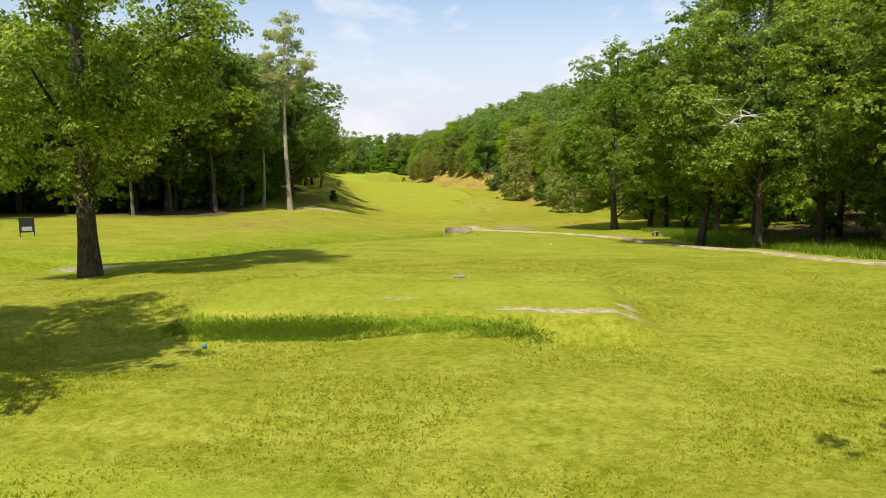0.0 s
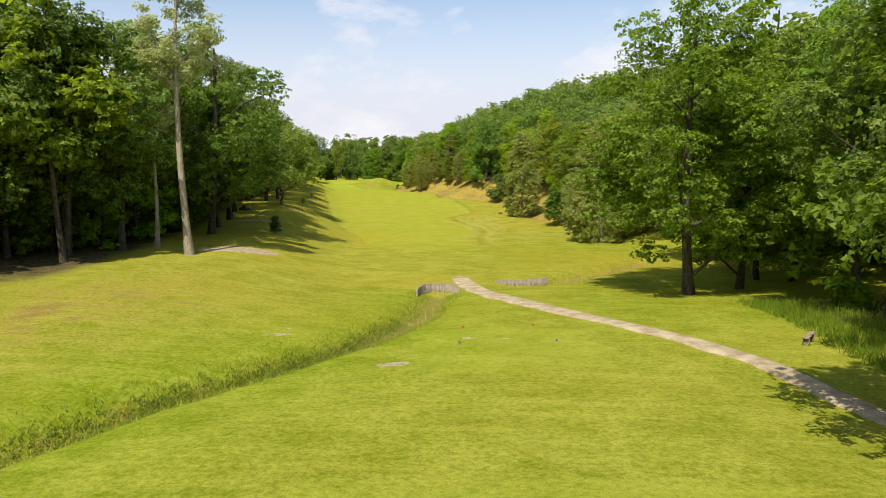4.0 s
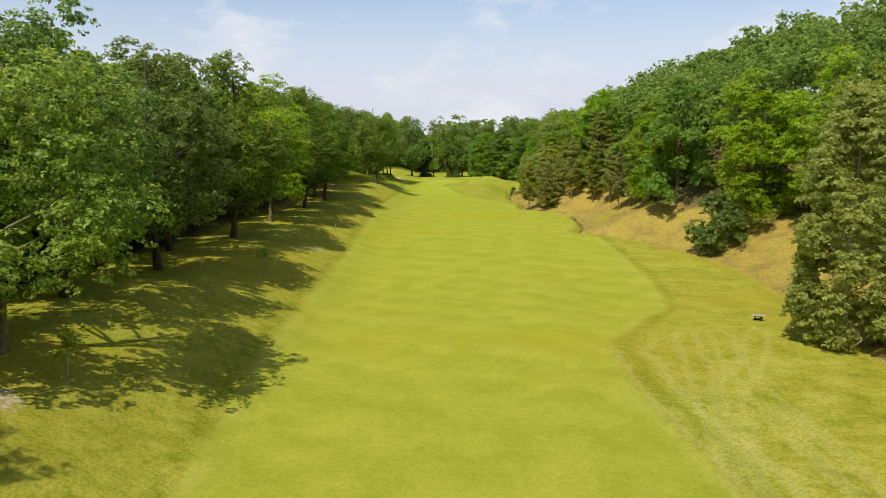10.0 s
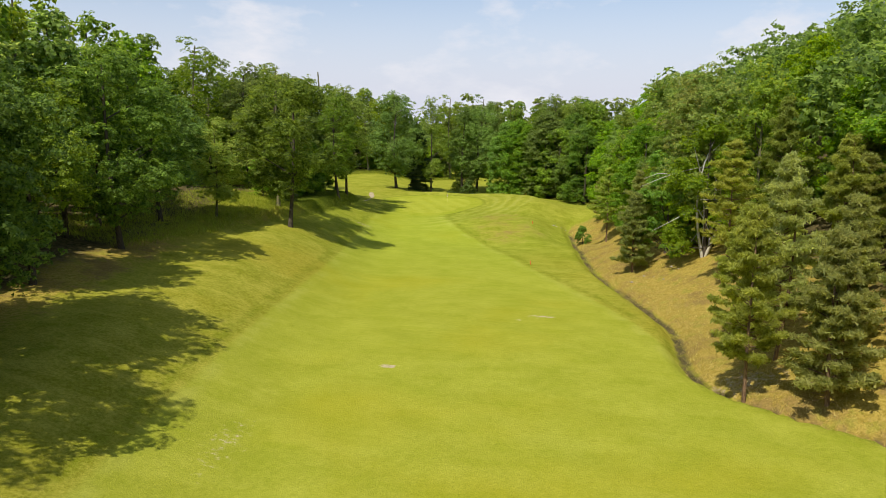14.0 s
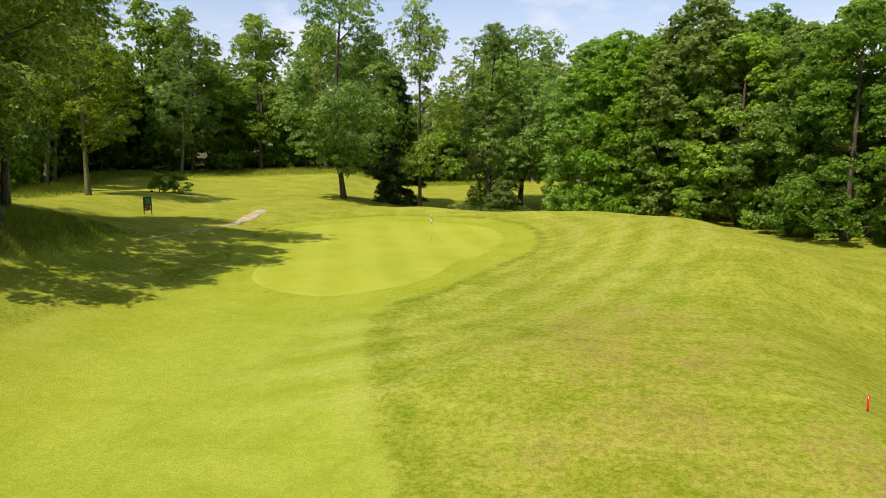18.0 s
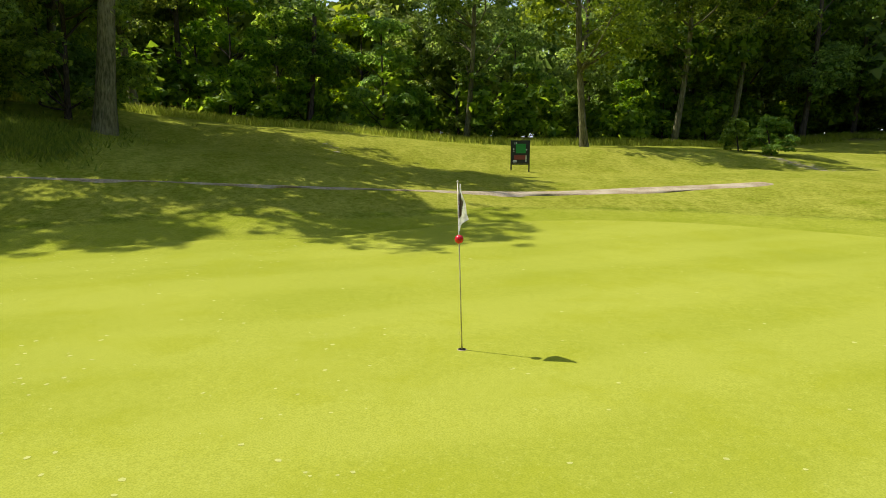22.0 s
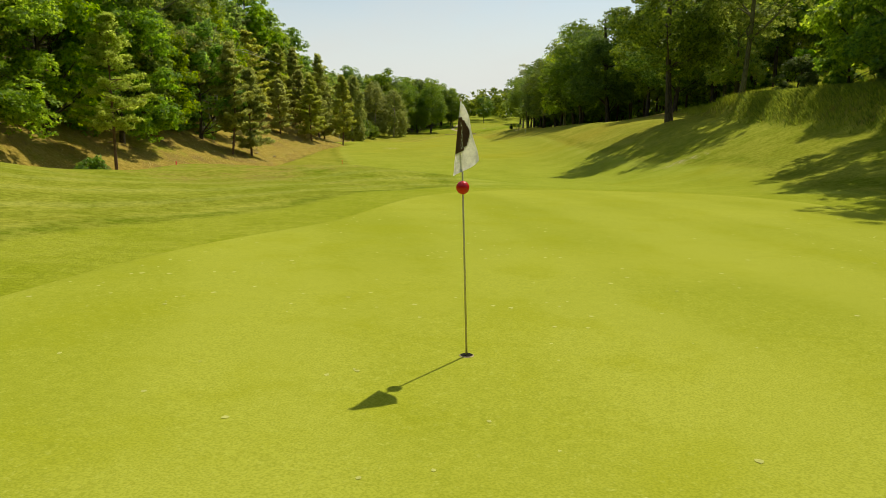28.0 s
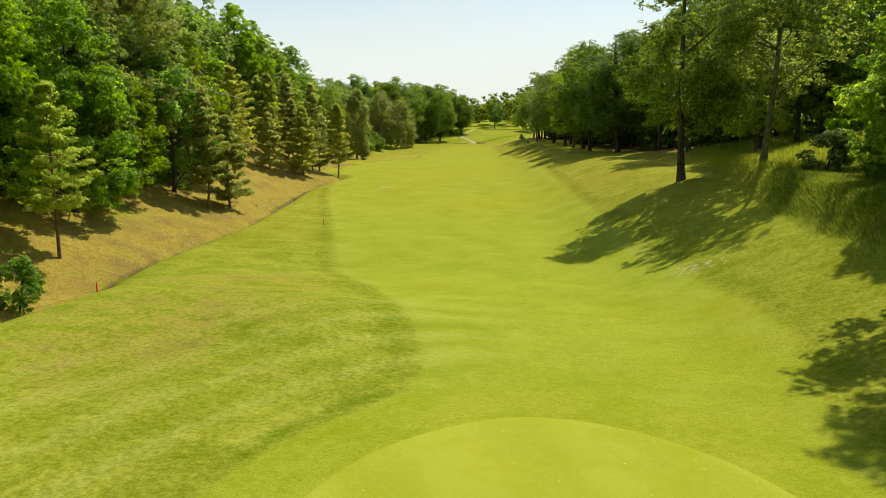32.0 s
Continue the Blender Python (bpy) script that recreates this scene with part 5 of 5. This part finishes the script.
k, f = gr.integers(0, len(pts) - 1, 2200), gr.uniform(0, 1, 2200)
dx = pts[k] + (pts[k + 1] - pts[k]) * f[:, None] + gr.normal(0, 0.8, (2200, 2))
tufts("ditch_grass", dx[:, 0], dx[:, 1], 0.22, 4, STRAW, "tall dry straw-coloured grass in the ditch", 6, 0.02, 0.5, 0.12)
# straw along the bank's ditch
yy = gr.uniform(200, 402, 7000)
xx = middle(yy) + ditch_off(yy) + np.abs(gr.normal(0.3, 3.2, 7000)) + gr.normal(0, 0.3, 7000)
tufts("bank_grass", xx, yy, 0.16, 3, STRAW, "dry straw grass on the bank", 7, 0.016, 0.8, 0.3)
# rank grass at the wood's edge round the green
rows = np.array([p for q in range(44) for p in rim_row(-6.5 + 0.25 * q, 0.8, 100 + q)])
rows = rows[rows[:, 0] < -64]
tufts("meadow_grass", rows[:, 0], rows[:, 1], 0.5, 7, MEADOW, "tall uncut grass along the wood's edge", 8, 0.03, 0.4, 0.35)
yy = gr.uniform(20, 88, 5000)
xx = 21.5 + np.abs(gr.normal(0, 4, 5000)) + 3 * step(60, 85, yy)
tufts("meadow_grass", xx, yy, 0.45, 4, LONG, "tall uncut grass beneath the trees beside the path", 9, 0.03, 0.4, 0.25)
# tall grass on the bank beside the green
way = np.array(((-62.8, 372), (-63.4, 381), (-64.1, 389), (-65.6, 403), (-67.6, 411)))
k, f = gr.integers(0, len(way) - 1, 9000), gr.uniform(0, 1, 9000)
tx = way[k] + (way[k + 1] - way[k]) * f[:, None] + np.stack([-0.2 - np.abs(gr.normal(0, 3.2, 9000)), gr.normal(0, 1.0, 9000)], -1)
tufts("meadow_grass", tx[:5000, 0], tx[:5000, 1], 0.24, 7, MEADOW, "tall uncut sunlit grass on the bank beside the green", 10, 0.018, 0.8, 0.3)
tufts("meadow_grass", tx[5000:, 0], tx[5000:, 1], 0.24, 8, WEEDS, "dark green weeds on the bank beside the green", 13, 0.03, 0.8, 0.25)

# uncut grass on the slope beside the last of the fairway
tx, ty = some(4200, -76, -63.5, 328, 372)
tufts("meadow_grass", tx, ty, 0.4, 5, MEADOW, "tall yellow-green grass on the wooded slope", 12, 0.025, 0.5, 0.35)


# ---- small things ----
def part(name, bm, material, parent, label=""):
    """One mesh under a thing."""
    me = bpy.data.meshes.new(name)
    bm.to_mesh(me)
    bm.free()
    me.materials.append(material)
    ob = new(name, me)
    ob.parent = parent
    if label:
        ob["label"] = label
    return ob


def rod(p, q, r, r2=None, sides=10):
    bm = bmesh.new()
    p, q = Vector(p), Vector(q)
    bmesh.ops.create_cone(bm, cap_ends=True, segments=sides, radius1=r, radius2=r if r2 is None else r2, depth=(q - p).length)
    bmesh.ops.transform(bm, verts=bm.verts, matrix=Matrix.Translation((p + q) / 2) @ (q - p).to_track_quat("Z", "Y").to_matrix().to_4x4())
    for f in bm.faces:
        f.smooth = len(f.verts) == 4
    return bm


def block(size, at, turn=0.0, bevel=0.006):
    bm = bmesh.new()
    bmesh.ops.create_cube(bm, size=1)
    bmesh.ops.scale(bm, vec=size, verts=bm.verts)
    bmesh.ops.bevel(bm, geom=list(bm.edges), offset=bevel, segments=2, affect="EDGES")
    bmesh.ops.transform(bm, verts=bm.verts, matrix=Matrix.Translation(at) @ Matrix.Rotation(turn, 4, "Z"))
    return bm


def ball(r, at, squash=1.0):
    bm = bmesh.new()
    bmesh.ops.create_uvsphere(bm, u_segments=20, v_segments=12, radius=r)
    bmesh.ops.transform(bm, verts=bm.verts, matrix=Matrix.Translation(at) @ Matrix.Diagonal((1, 1, squash, 1)))
    for f in bm.faces:
        f.smooth = True
    return bm


def thing(name, x, y, label, category, turn=0.0, z=None, group=""):
    ob = tagged(new(name), label, category, group)
    ob.empty_display_size = 0.2
    ob.matrix_basis = Matrix.Translation((x, y, float(height(x, y)) if z is None else z)) @ Matrix.Rotation(turn, 4, "Z")
    return ob


WHITE = plain("white_cloth", (0.78, 0.77, 0.72), 0.8, 0.2)
BROWN = plain("brown_print", (0.15, 0.085, 0.07), 0.7, 0.2)
RED = plain("red_gloss", (0.62, 0.01, 0.02), 0.25, 0.5, vary=0.05)
STEEL = plain("pale_rod", (0.55, 0.50, 0.36), 0.35, 0.5)
BLACK = plain("dark_paint", (0.018, 0.02, 0.02), 0.5, 0.4)
HOLE_SHADE = plain("hole_shade", (0.01, 0.008, 0.006), 0.9, 0.1)
MAPGREEN = plain("print_green", (0.02, 0.22, 0.04), 0.4, 0.4)
MAPRED = plain("print_red", (0.22, 0.05, 0.035), 0.4, 0.4)
LOGS = bark_mat("weathered_logs", (0.09, 0.07, 0.045), (0.40, 0.34, 0.25), 9.0)
YELLOW = plain("yellow_paint", (0.75, 0.60, 0.03), 0.4, 0.4)
BLUE = plain("blue_paint", (0.02, 0.09, 0.35), 0.4, 0.4)
TIMBER = plain("timber", (0.30, 0.22, 0.13), 0.8, 0.2, grain=18, vary=0.35)
STONE = plain("field_stone", (0.34, 0.30, 0.23), 0.9, 0.2, grain=9, vary=0.3)
PIPE = plain("dark_pipe", (0.03, 0.028, 0.026), 0.5, 0.3)

HOLE = (-51.254, 425.756)
HOLE_Z = float(height(*HOLE)) + 0.03


def flagstick():
    top = thing("flagstick", *HOLE, "golf flagstick with drooping white flag and red ball", "flag", z=HOLE_Z)
    lean = Vector((0.034, -0.029, 1.0))  # the pole stands a little askew
    part("pole", rod(lean * -0.06, lean * 2.14, 0.0095, 0.007), STEEL, top, "thin pale metal pole")
    part("finial", ball(0.014, lean * 2.145), STEEL, top)
    part("ball", ball(0.056, lean * 1.43), RED, top, "glossy red ball")
    # cloth: hangs from the pole, folded by its own weight
    nu_, nv_ = 14, 18
    out = Vector((-0.86, 0.50, 0))
    across = Vector((0.50, 0.86, 0))

    def cloth(u, v, lift=0.0):
        reach = 0.012 + v ** 0.9 * (0.28 * u - 0.085) + 0.03 * u * (1 - v)
        drop = 0.012 + v * (0.60 - 0.15 * u) + 0.015 * u
        fold = 0.035 * math.sin(u * 5.2 + v * 1.8) * v * (0.35 + u * 0.65) + 0.012 * math.sin(v * 9 + u * 3) * u + 0.02
        p = out * reach + across * (fold + lift) + lean * (2.135 - drop)
        return p

    bm = bmesh.new()
    g = [[bm.verts.new(cloth(u / nu_, v / nv_)) for u in range(nu_ + 1)] for v in range(nv_ + 1)]
    for v in range(nv_):
        for u in range(nu_):
            bm.faces.new((g[v][u], g[v][u + 1], g[v + 1][u + 1], g[v + 1][u])).smooth = True
    bmesh.ops.solidify(bm, geom=list(bm.faces), thickness=0.002)
    flag = part("flag", bm, WHITE, top, "white cloth flag hanging limp")
    for lift in (0.0045, -0.0065):
        bm = bmesh.new()
        grid = {}
        for i in range(13):
            for j in range(13):
                u, v = -0.02 + 0.9 * i / 12, 0.16 + 0.60 * j / 12
                if ((u - 0.05) / 0.78) ** 2 + ((v - 0.46) / 0.29) ** 2 <= 1.0:
                    grid[i, j] = bm.verts.new(cloth(max(u, 0.02), v, lift))
        for i in range(12):
            for j in range(12):
                q = [grid.get(k) for k in ((i, j), (i + 1, j), (i + 1, j + 1), (i, j + 1))]
                if all(q):
                    bm.faces.new(q)
        bmesh.ops.solidify(bm, geom=list(bm.faces), thickness=0.001)
        part("emblem", bm, BROWN, flag, "dark brown printed half-round emblem")
    # the word printed across the emblem, wrapped over the folds
    cu = bpy.data.curves.new("lettering", "FONT")
    cu.body, cu.size, cu.align_x, cu.align_y = "GOLF", 1.0, "CENTER", "CENTER"
    txt = new("lettering", cu)
    me = bpy.data.meshes.new_from_object(txt.evaluated_get(bpy.context.evaluated_depsgraph_get()))
    bpy.data.objects.remove(txt)
    for v in me.vertices:
        v.co = cloth(0.36 - 0.12 * v.co.y, 0.48 - 0.16 * v.co.x, 0.0075)
    me.materials.clear()
    me.materials.append(WHITE)
    word = new("lettering", me)
    word.parent = flag
    word["label"] = "white printed word on the emblem"
    return top


flagstick()


def golf_hole():
    top = thing("golf_hole", *HOLE, "round hole with dark inside cut into the green", "hole", z=HOLE_Z)
    bm = bmesh.new()
    # near-black disc lying on the turf stands in for the shade down the hole
    bmesh.ops.create_circle(bm, cap_ends=True, segments=28, radius=0.054)
    bmesh.ops.translate(bm, verts=bm.verts, vec=(0, 0, 0.006))
    part("cup", bm, HOLE_SHADE, top, "flat near-black disc for the shade inside the hole")
    bm = bmesh.new()
    a = [bm.verts.new((0.054 * math.cos(k * 0.2244), 0.054 * math.sin(k * 0.2244), 0.007)) for k in range(28)]
    b = [bm.verts.new((0.064 * math.cos(k * 0.2244), 0.064 * math.sin(k * 0.2244), 0.002)) for k in range(28)]
    for k in range(28):
        bm.faces.new((a[k], b[k], b[(k + 1) % 28], a[(k + 1) % 28]))
    part("rim", bm, SAND, top, "cut earth rim")


golf_hole()


def sign_board(x, y, turn, tall, wide, label, printed):
    top = thing("sign_board", x, y, label, "sign", turn)
    for s in (-1, 1):
        part("post", block((0.06, 0.07, tall + 0.3), (0, s * wide / 2, tall / 2 - 0.15)), BLACK, top)
    low = tall * 0.26
    part("panel", block((0.035, wide - 0.05, tall - low), (0, 0, (tall + low) / 2)), BLACK, top, "dark printed panel")
    part("crosspiece", block((0.045, wide - 0.06, 0.05), (0, 0, low - 0.03)), BLACK, top)
    if not printed:
        part("poster", block((0.006, wide * 0.72, tall * 0.22), (0.022, 0, tall * 0.42), bevel=0.001), plain("grey_print", (0.33, 0.36, 0.40), 0.4, 0.4), top, "grey printed poster")
        return top
    part("map", block((0.006, wide * 0.56, tall * 0.30), (0.022, 0.03, tall * 0.74), bevel=0.001), MAPGREEN, top, "green printed course map")
    part("picture", block((0.006, wide * 0.70, tall * 0.14), (0.022, 0.0, tall * 0.46), bevel=0.001), MAPRED, top, "reddish printed picture")
    for k, (yy, zz, w, h) in enumerate(((-0.30, 0.35, 0.20, 0.030), (-0.30, 0.315, 0.24, 0.022), (0.33, 0.42, 0.05, 0.20), (-0.36, 0.70, 0.05, 0.02), (-0.36, 0.74, 0.05, 0.02), (-0.36, 0.66, 0.05, 0.02), (0.34, 0.70, 0.06, 0.03))):
        part("text_bar", block((0.004, w * wide, h * tall), (0.024, yy * wide, zz * tall), bevel=0.0005), WHITE, top, "line of white print")
    cu = bpy.data.curves.new("number", "FONT")
    cu.body, cu.size, cu.extrude, cu.align_x = "13", 0.17, 0.002, "CENTER"
    txt = new("number", cu)
    txt.matrix_basis = Matrix.Translation((0.023, -0.27 * wide, tall * 0.87)) @ Matrix.Rotation(math.pi / 2, 4, "Z") @ Matrix.Rotation(math.pi / 2, 4, "X")
    dg = bpy.context.evaluated_depsgraph_get()
    me = bpy.data.meshes.new_from_object(txt.evaluated_get(dg))
    num = new("number", me)
    num.matrix_basis = txt.matrix_basis
    bpy.data.objects.remove(txt)
    me.materials.clear()
    me.materials.append(WHITE)
    num.parent = top
    num["label"] = "white number 13"
    return top


sign_board(-79.5, 429.7, -0.12, 1.62, 0.92, "dark hole information board on two posts", True)
sign_board(-33.0, 56.0, -1.1, 1.5, 1.0, "open notice board on two dark posts in the grass", False)


def palisade(way, label, top_z, deep):
    """A retaining wall of upright logs side by side."""
    way = np.asarray(way, float)
    d = np.r_[0, np.cumsum(np.hypot(*np.diff(way, axis=0).T))]
    s = np.arange(0, d[-1], 0.135)
    x, y = profile(s, d, way[:, 0]), profile(s, d, way[:, 1])
    r = random.Random(len(s))
    wall = thing("log_wall", x[0], y[0], label, "wall", z=top_z)
    data = [rod((0, 0, -deep), (0, 0, 0.0), 0.078, 0.07, 8) for _ in range(3)]
    meshes = []
    for bm in data:
        me = bpy.data.meshes.new("log")
        for v in bm.verts:
            v.co.x += r.uniform(-0.008, 0.008)
            v.co.y += r.uniform(-0.008, 0.008)
        bm.to_mesh(me)
        bm.free()
        me.materials.append(LOGS)
        meshes.append(me)
    for a, b in zip(x, y):
        o = new("log", r.choice(meshes))
        o.parent = wall
        o.matrix_basis = Matrix.Translation((a - x[0], b - y[0], r.uniform(-0.07, 0.06))) @ Euler((r.uniform(-0.03, 0.03), r.uniform(-0.03, 0.03), r.uniform(0, 6))).to_matrix().to_4x4()
    return wall


palisade([(0.35, 97.0), (0.4, 98.6), (0.9, 100.0), (1.9, 100.8), (3.0, 100.5), (3.8, 99.4), (4.1, 98.0)], "curved retaining wall of weathered upright logs at the ditch", -2.25, 1.7)
palisade([(7.8, 104.2), (9.2, 104.35), (10.6, 104.6), (12.0, 105.0), (13.0, 105.6)], "low retaining wall of weathered upright logs below dry grass", -2.6, 1.3)


def tee_marker(x, y, material, label):
    top = thing("tee_marker", x, y, label, "marker", group="tee markers")
    part("spike", rod((0, 0, -0.05), (0, 0, 0.05), 0.01), BLACK, top)
    part("head", ball(0.058, (0, 0, 0.07), 0.85), material, top)


tee_marker(3.2, 47.0, YELLOW, "small yellow tee marker on mown grass")
tee_marker(7.3, 47.4, YELLOW, "small yellow tee marker on mown grass")
tee_marker(3.6, 71.8, BLUE, "small dark blue tee marker on mown grass")
tee_marker(8.7, 72.2, BLUE, "small dark blue tee marker on mown grass")
tee_marker(3.9, 77.2, RED, "small red tee marker on mown grass")
tee_marker(8.1, 77.5, RED, "small red tee marker on mown grass")
tee_marker(-5.6, 16.2, plain("light_blue_paint", (0.03, 0.22, 0.45), 0.4, 0.4), "small light blue tee marker in rank grass")


def bench(x, y, turn):
    top = thing("bench", x, y, "rough wooden bench on two log stumps", "bench", turn)
    for s in (-0.55, 0.55):
        part("stump", rod((s, 0, -0.15), (s, 0, 0.40), 0.17, 0.16, 14), LOGS, top, "sawn log stump")
    part("seat", block((1.7, 0.32, 0.07), (0, 0, 0.44), bevel=0.02), TIMBER, top, "thick worn plank")


bench(21.8, 72.0, 0.9)


def stake(x, y, tall, material, label, name="stake", r=0.03):
    top = thing(name, x, y, label, "stake")
    part("shaft", rod((0, 0, -0.2), (0, 0, tall), r, r, 8), material, top)
    part("cap", ball(r, (0, 0, tall), 0.5), material, top)


stake(-36.9, 255.3, 1.0, plain("green_post", (0.16, 0.19, 0.07), 0.6), "thin greenish distance post on the grass")
stake(4.9, 272.2, 1.3, WHITE, "thin white stake in the grass")
stake(-33.5, 425.2, 0.35, RED, "short red stake on the mound")
stake(-29.8, 395.7, 0.45, RED, "short red stake on the mown slope")
stake(-27.5, 362.0, 0.5, RED, "short red stake beside the ditch")


def drain_pipe(x, y, turn):
    top = thing("drain_pipe", x, y, "dark drain pipe end in the grass bank", "pipe", turn)
    bm = bmesh.new()
    rings = []
    for r_, a_ in ((0.34, -0.8), (0.34, 0.25), (0.29, 0.25), (0.29, -0.8)):
        rings.append([bm.verts.new((a_, r_ * math.cos(k * math.pi / 12), 0.15 + r_ * math.sin(k * math.pi / 12))) for k in range(24)])
    for a_, b_ in zip(rings, rings[1:]):
        for k in range(24):
            bm.faces.new((a_[k], b_[k], b_[(k + 1) % 24], a_[(k + 1) % 24])).smooth = True
    part("tube", bm, PIPE, top)
    part("lip", block((0.5, 1.1, 0.12), (0.1, 0, 0.52), bevel=0.03), STONE, top, "rough stone lip")


drain_pipe(17.0, 220.2, -1.9)


def rock_mesh(seed, r):
    rng = random.Random(seed)
    bm = bmesh.new()
    bmesh.ops.create_icosphere(bm, subdivisions=2, radius=r)
    for v in bm.verts:
        v.co *= 1 + 0.32 * noise.noise(v.co * (2.2 / r) + Vector((seed, 0, 0)))
        v.co.z *= 0.62
    me = bpy.data.meshes.new("stone")
    bm.to_mesh(me)
    bm.free()
    me.materials.append(STONE)
    return me


rocks = [rock_mesh(k, 0.22) for k in range(4)]
for k in range(26):
    a = rnd.uniform(0, 1)
    base = ((-24.9, 403.7), (2.5, 296.0), (0.5, 299.0), (-13.5, 352.0))[k % 4]
    x, y = base[0] + rnd.gauss(0, 1.5), base[1] + rnd.gauss(0, 1.3)
    s = rnd.uniform(0.35, 1.0)
    o = tagged(new("stone", rocks[k % 4]), "rough grey-brown field stone in dry grass", "stone", "stones by the ditch")
    o.matrix_basis = Matrix.LocRotScale((x, y, float(height(x, y)) + 0.02), Euler((0, 0, rnd.uniform(0, 6))), (s, s, s))


def root_pile(x, y):
    top = thing("log_pile", x, y, "dark heap of sawn logs and roots in the shade", "log pile")
    r = random.Random(5)
    for k in range(9):
        a = r.uniform(0, 3.14)
        z = 0.16 + 0.3 * (k > 4) + 0.28 * (k > 7)
        c, h = Vector((r.uniform(-0.7, 0.7) * (1.2 - z), r.uniform(-0.6, 0.6) * (1.2 - z), z)), r.uniform(0.45, 0.9)
        d = Vector((math.cos(a), math.sin(a), r.uniform(-0.12, 0.12))) * h
        part("log", rod(c - d, c + d, r.uniform(0.13, 0.2), r.uniform(0.1, 0.17), 9), BARK, top)


root_pile(-34.0, 165.5)


def slab(x, y):
    top = thing("stone_slab", x, y, "flat grey stone slab set in the lawn", "stone", 0.1)
    part("plate", block((0.42, 0.36, 0.06), (0, 0, 0.01), bevel=0.015), plain("grey_stone", (0.24, 0.24, 0.24), 0.85, 0.2, grain=20), top)


slab(0.6, 25.6)
proto("fir", "young_conifer", pine_tree(51, 2.2, 0.7, 0.2, 4000, 0.045, SPRUCE, BARK, 0.03, 8, 0.2), "small dark young conifer on mown grass", "young tree")
place(PROTOS["fir"], -20.2, 131.0, 0.3)


# pitch marks: pale scars on the green
def scars():
    rng = np.random.default_rng(9)
    vs, fs = [], []
    for _ in range(640):
        a, f = rng.uniform(0, 6.28), math.sqrt(rng.uniform(0, 1)) * 0.96
        r = float(green_edge(a)) * f
        x, y = GREEN[0] + r * math.cos(a), GREEN[1] + r * math.sin(a)
        s, k0 = rng.uniform(0.010, 0.034), len(vs)
        for k in range(7):
            q = s * rng.uniform(0.6, 1.25)
            px, py = x + q * math.cos(k * 0.8976), y + q * math.sin(k * 0.8976)
            vs.append((px, py, float(height(px, py)) + 0.0335))
        fs.append(tuple(range(k0, k0 + 7)))
    me = bpy.data.meshes.new("pitch_marks")
    me.from_pydata(vs, [], fs)
    me.materials.append(plain("pale_scar", (0.43, 0.43, 0.12), 0.95, 0.1, grain=60))
    return tagged(new("pitch_marks", me), "small pale pitch marks scattered over the green", "turf", kind="stuff")


scars()


# ---- bramble hedge behind the green ----
def hedge_row(a, b, tall, label):
    rng = np.random.default_rng(61)
    clumps = []
    for k in range(26):
        f = k / 25
        x, y = a[0] + (b[0] - a[0]) * f, a[1] + (b[1] - a[1]) * f
        clumps.append((np.array([x + rng.normal() * 0.15, y + rng.normal() * 0.15, float(height(x, y)) + tall * rng.uniform(0.25, 0.55)]), tall * rng.uniform(0.45, 0.7)))
    v, q = lobed(rng, clumps, 9000, 0.07, 0.8)
    top = tagged(new("bramble_hedge"), label, "hedge")
    leaf = new("foliage", sheet("foliage", v, q, SHRUB, False))
    leaf.parent = top


hedge_row((-55.2, 447.5), (-46.5, 444.6), 0.5, "low dark bramble hedge behind the green")
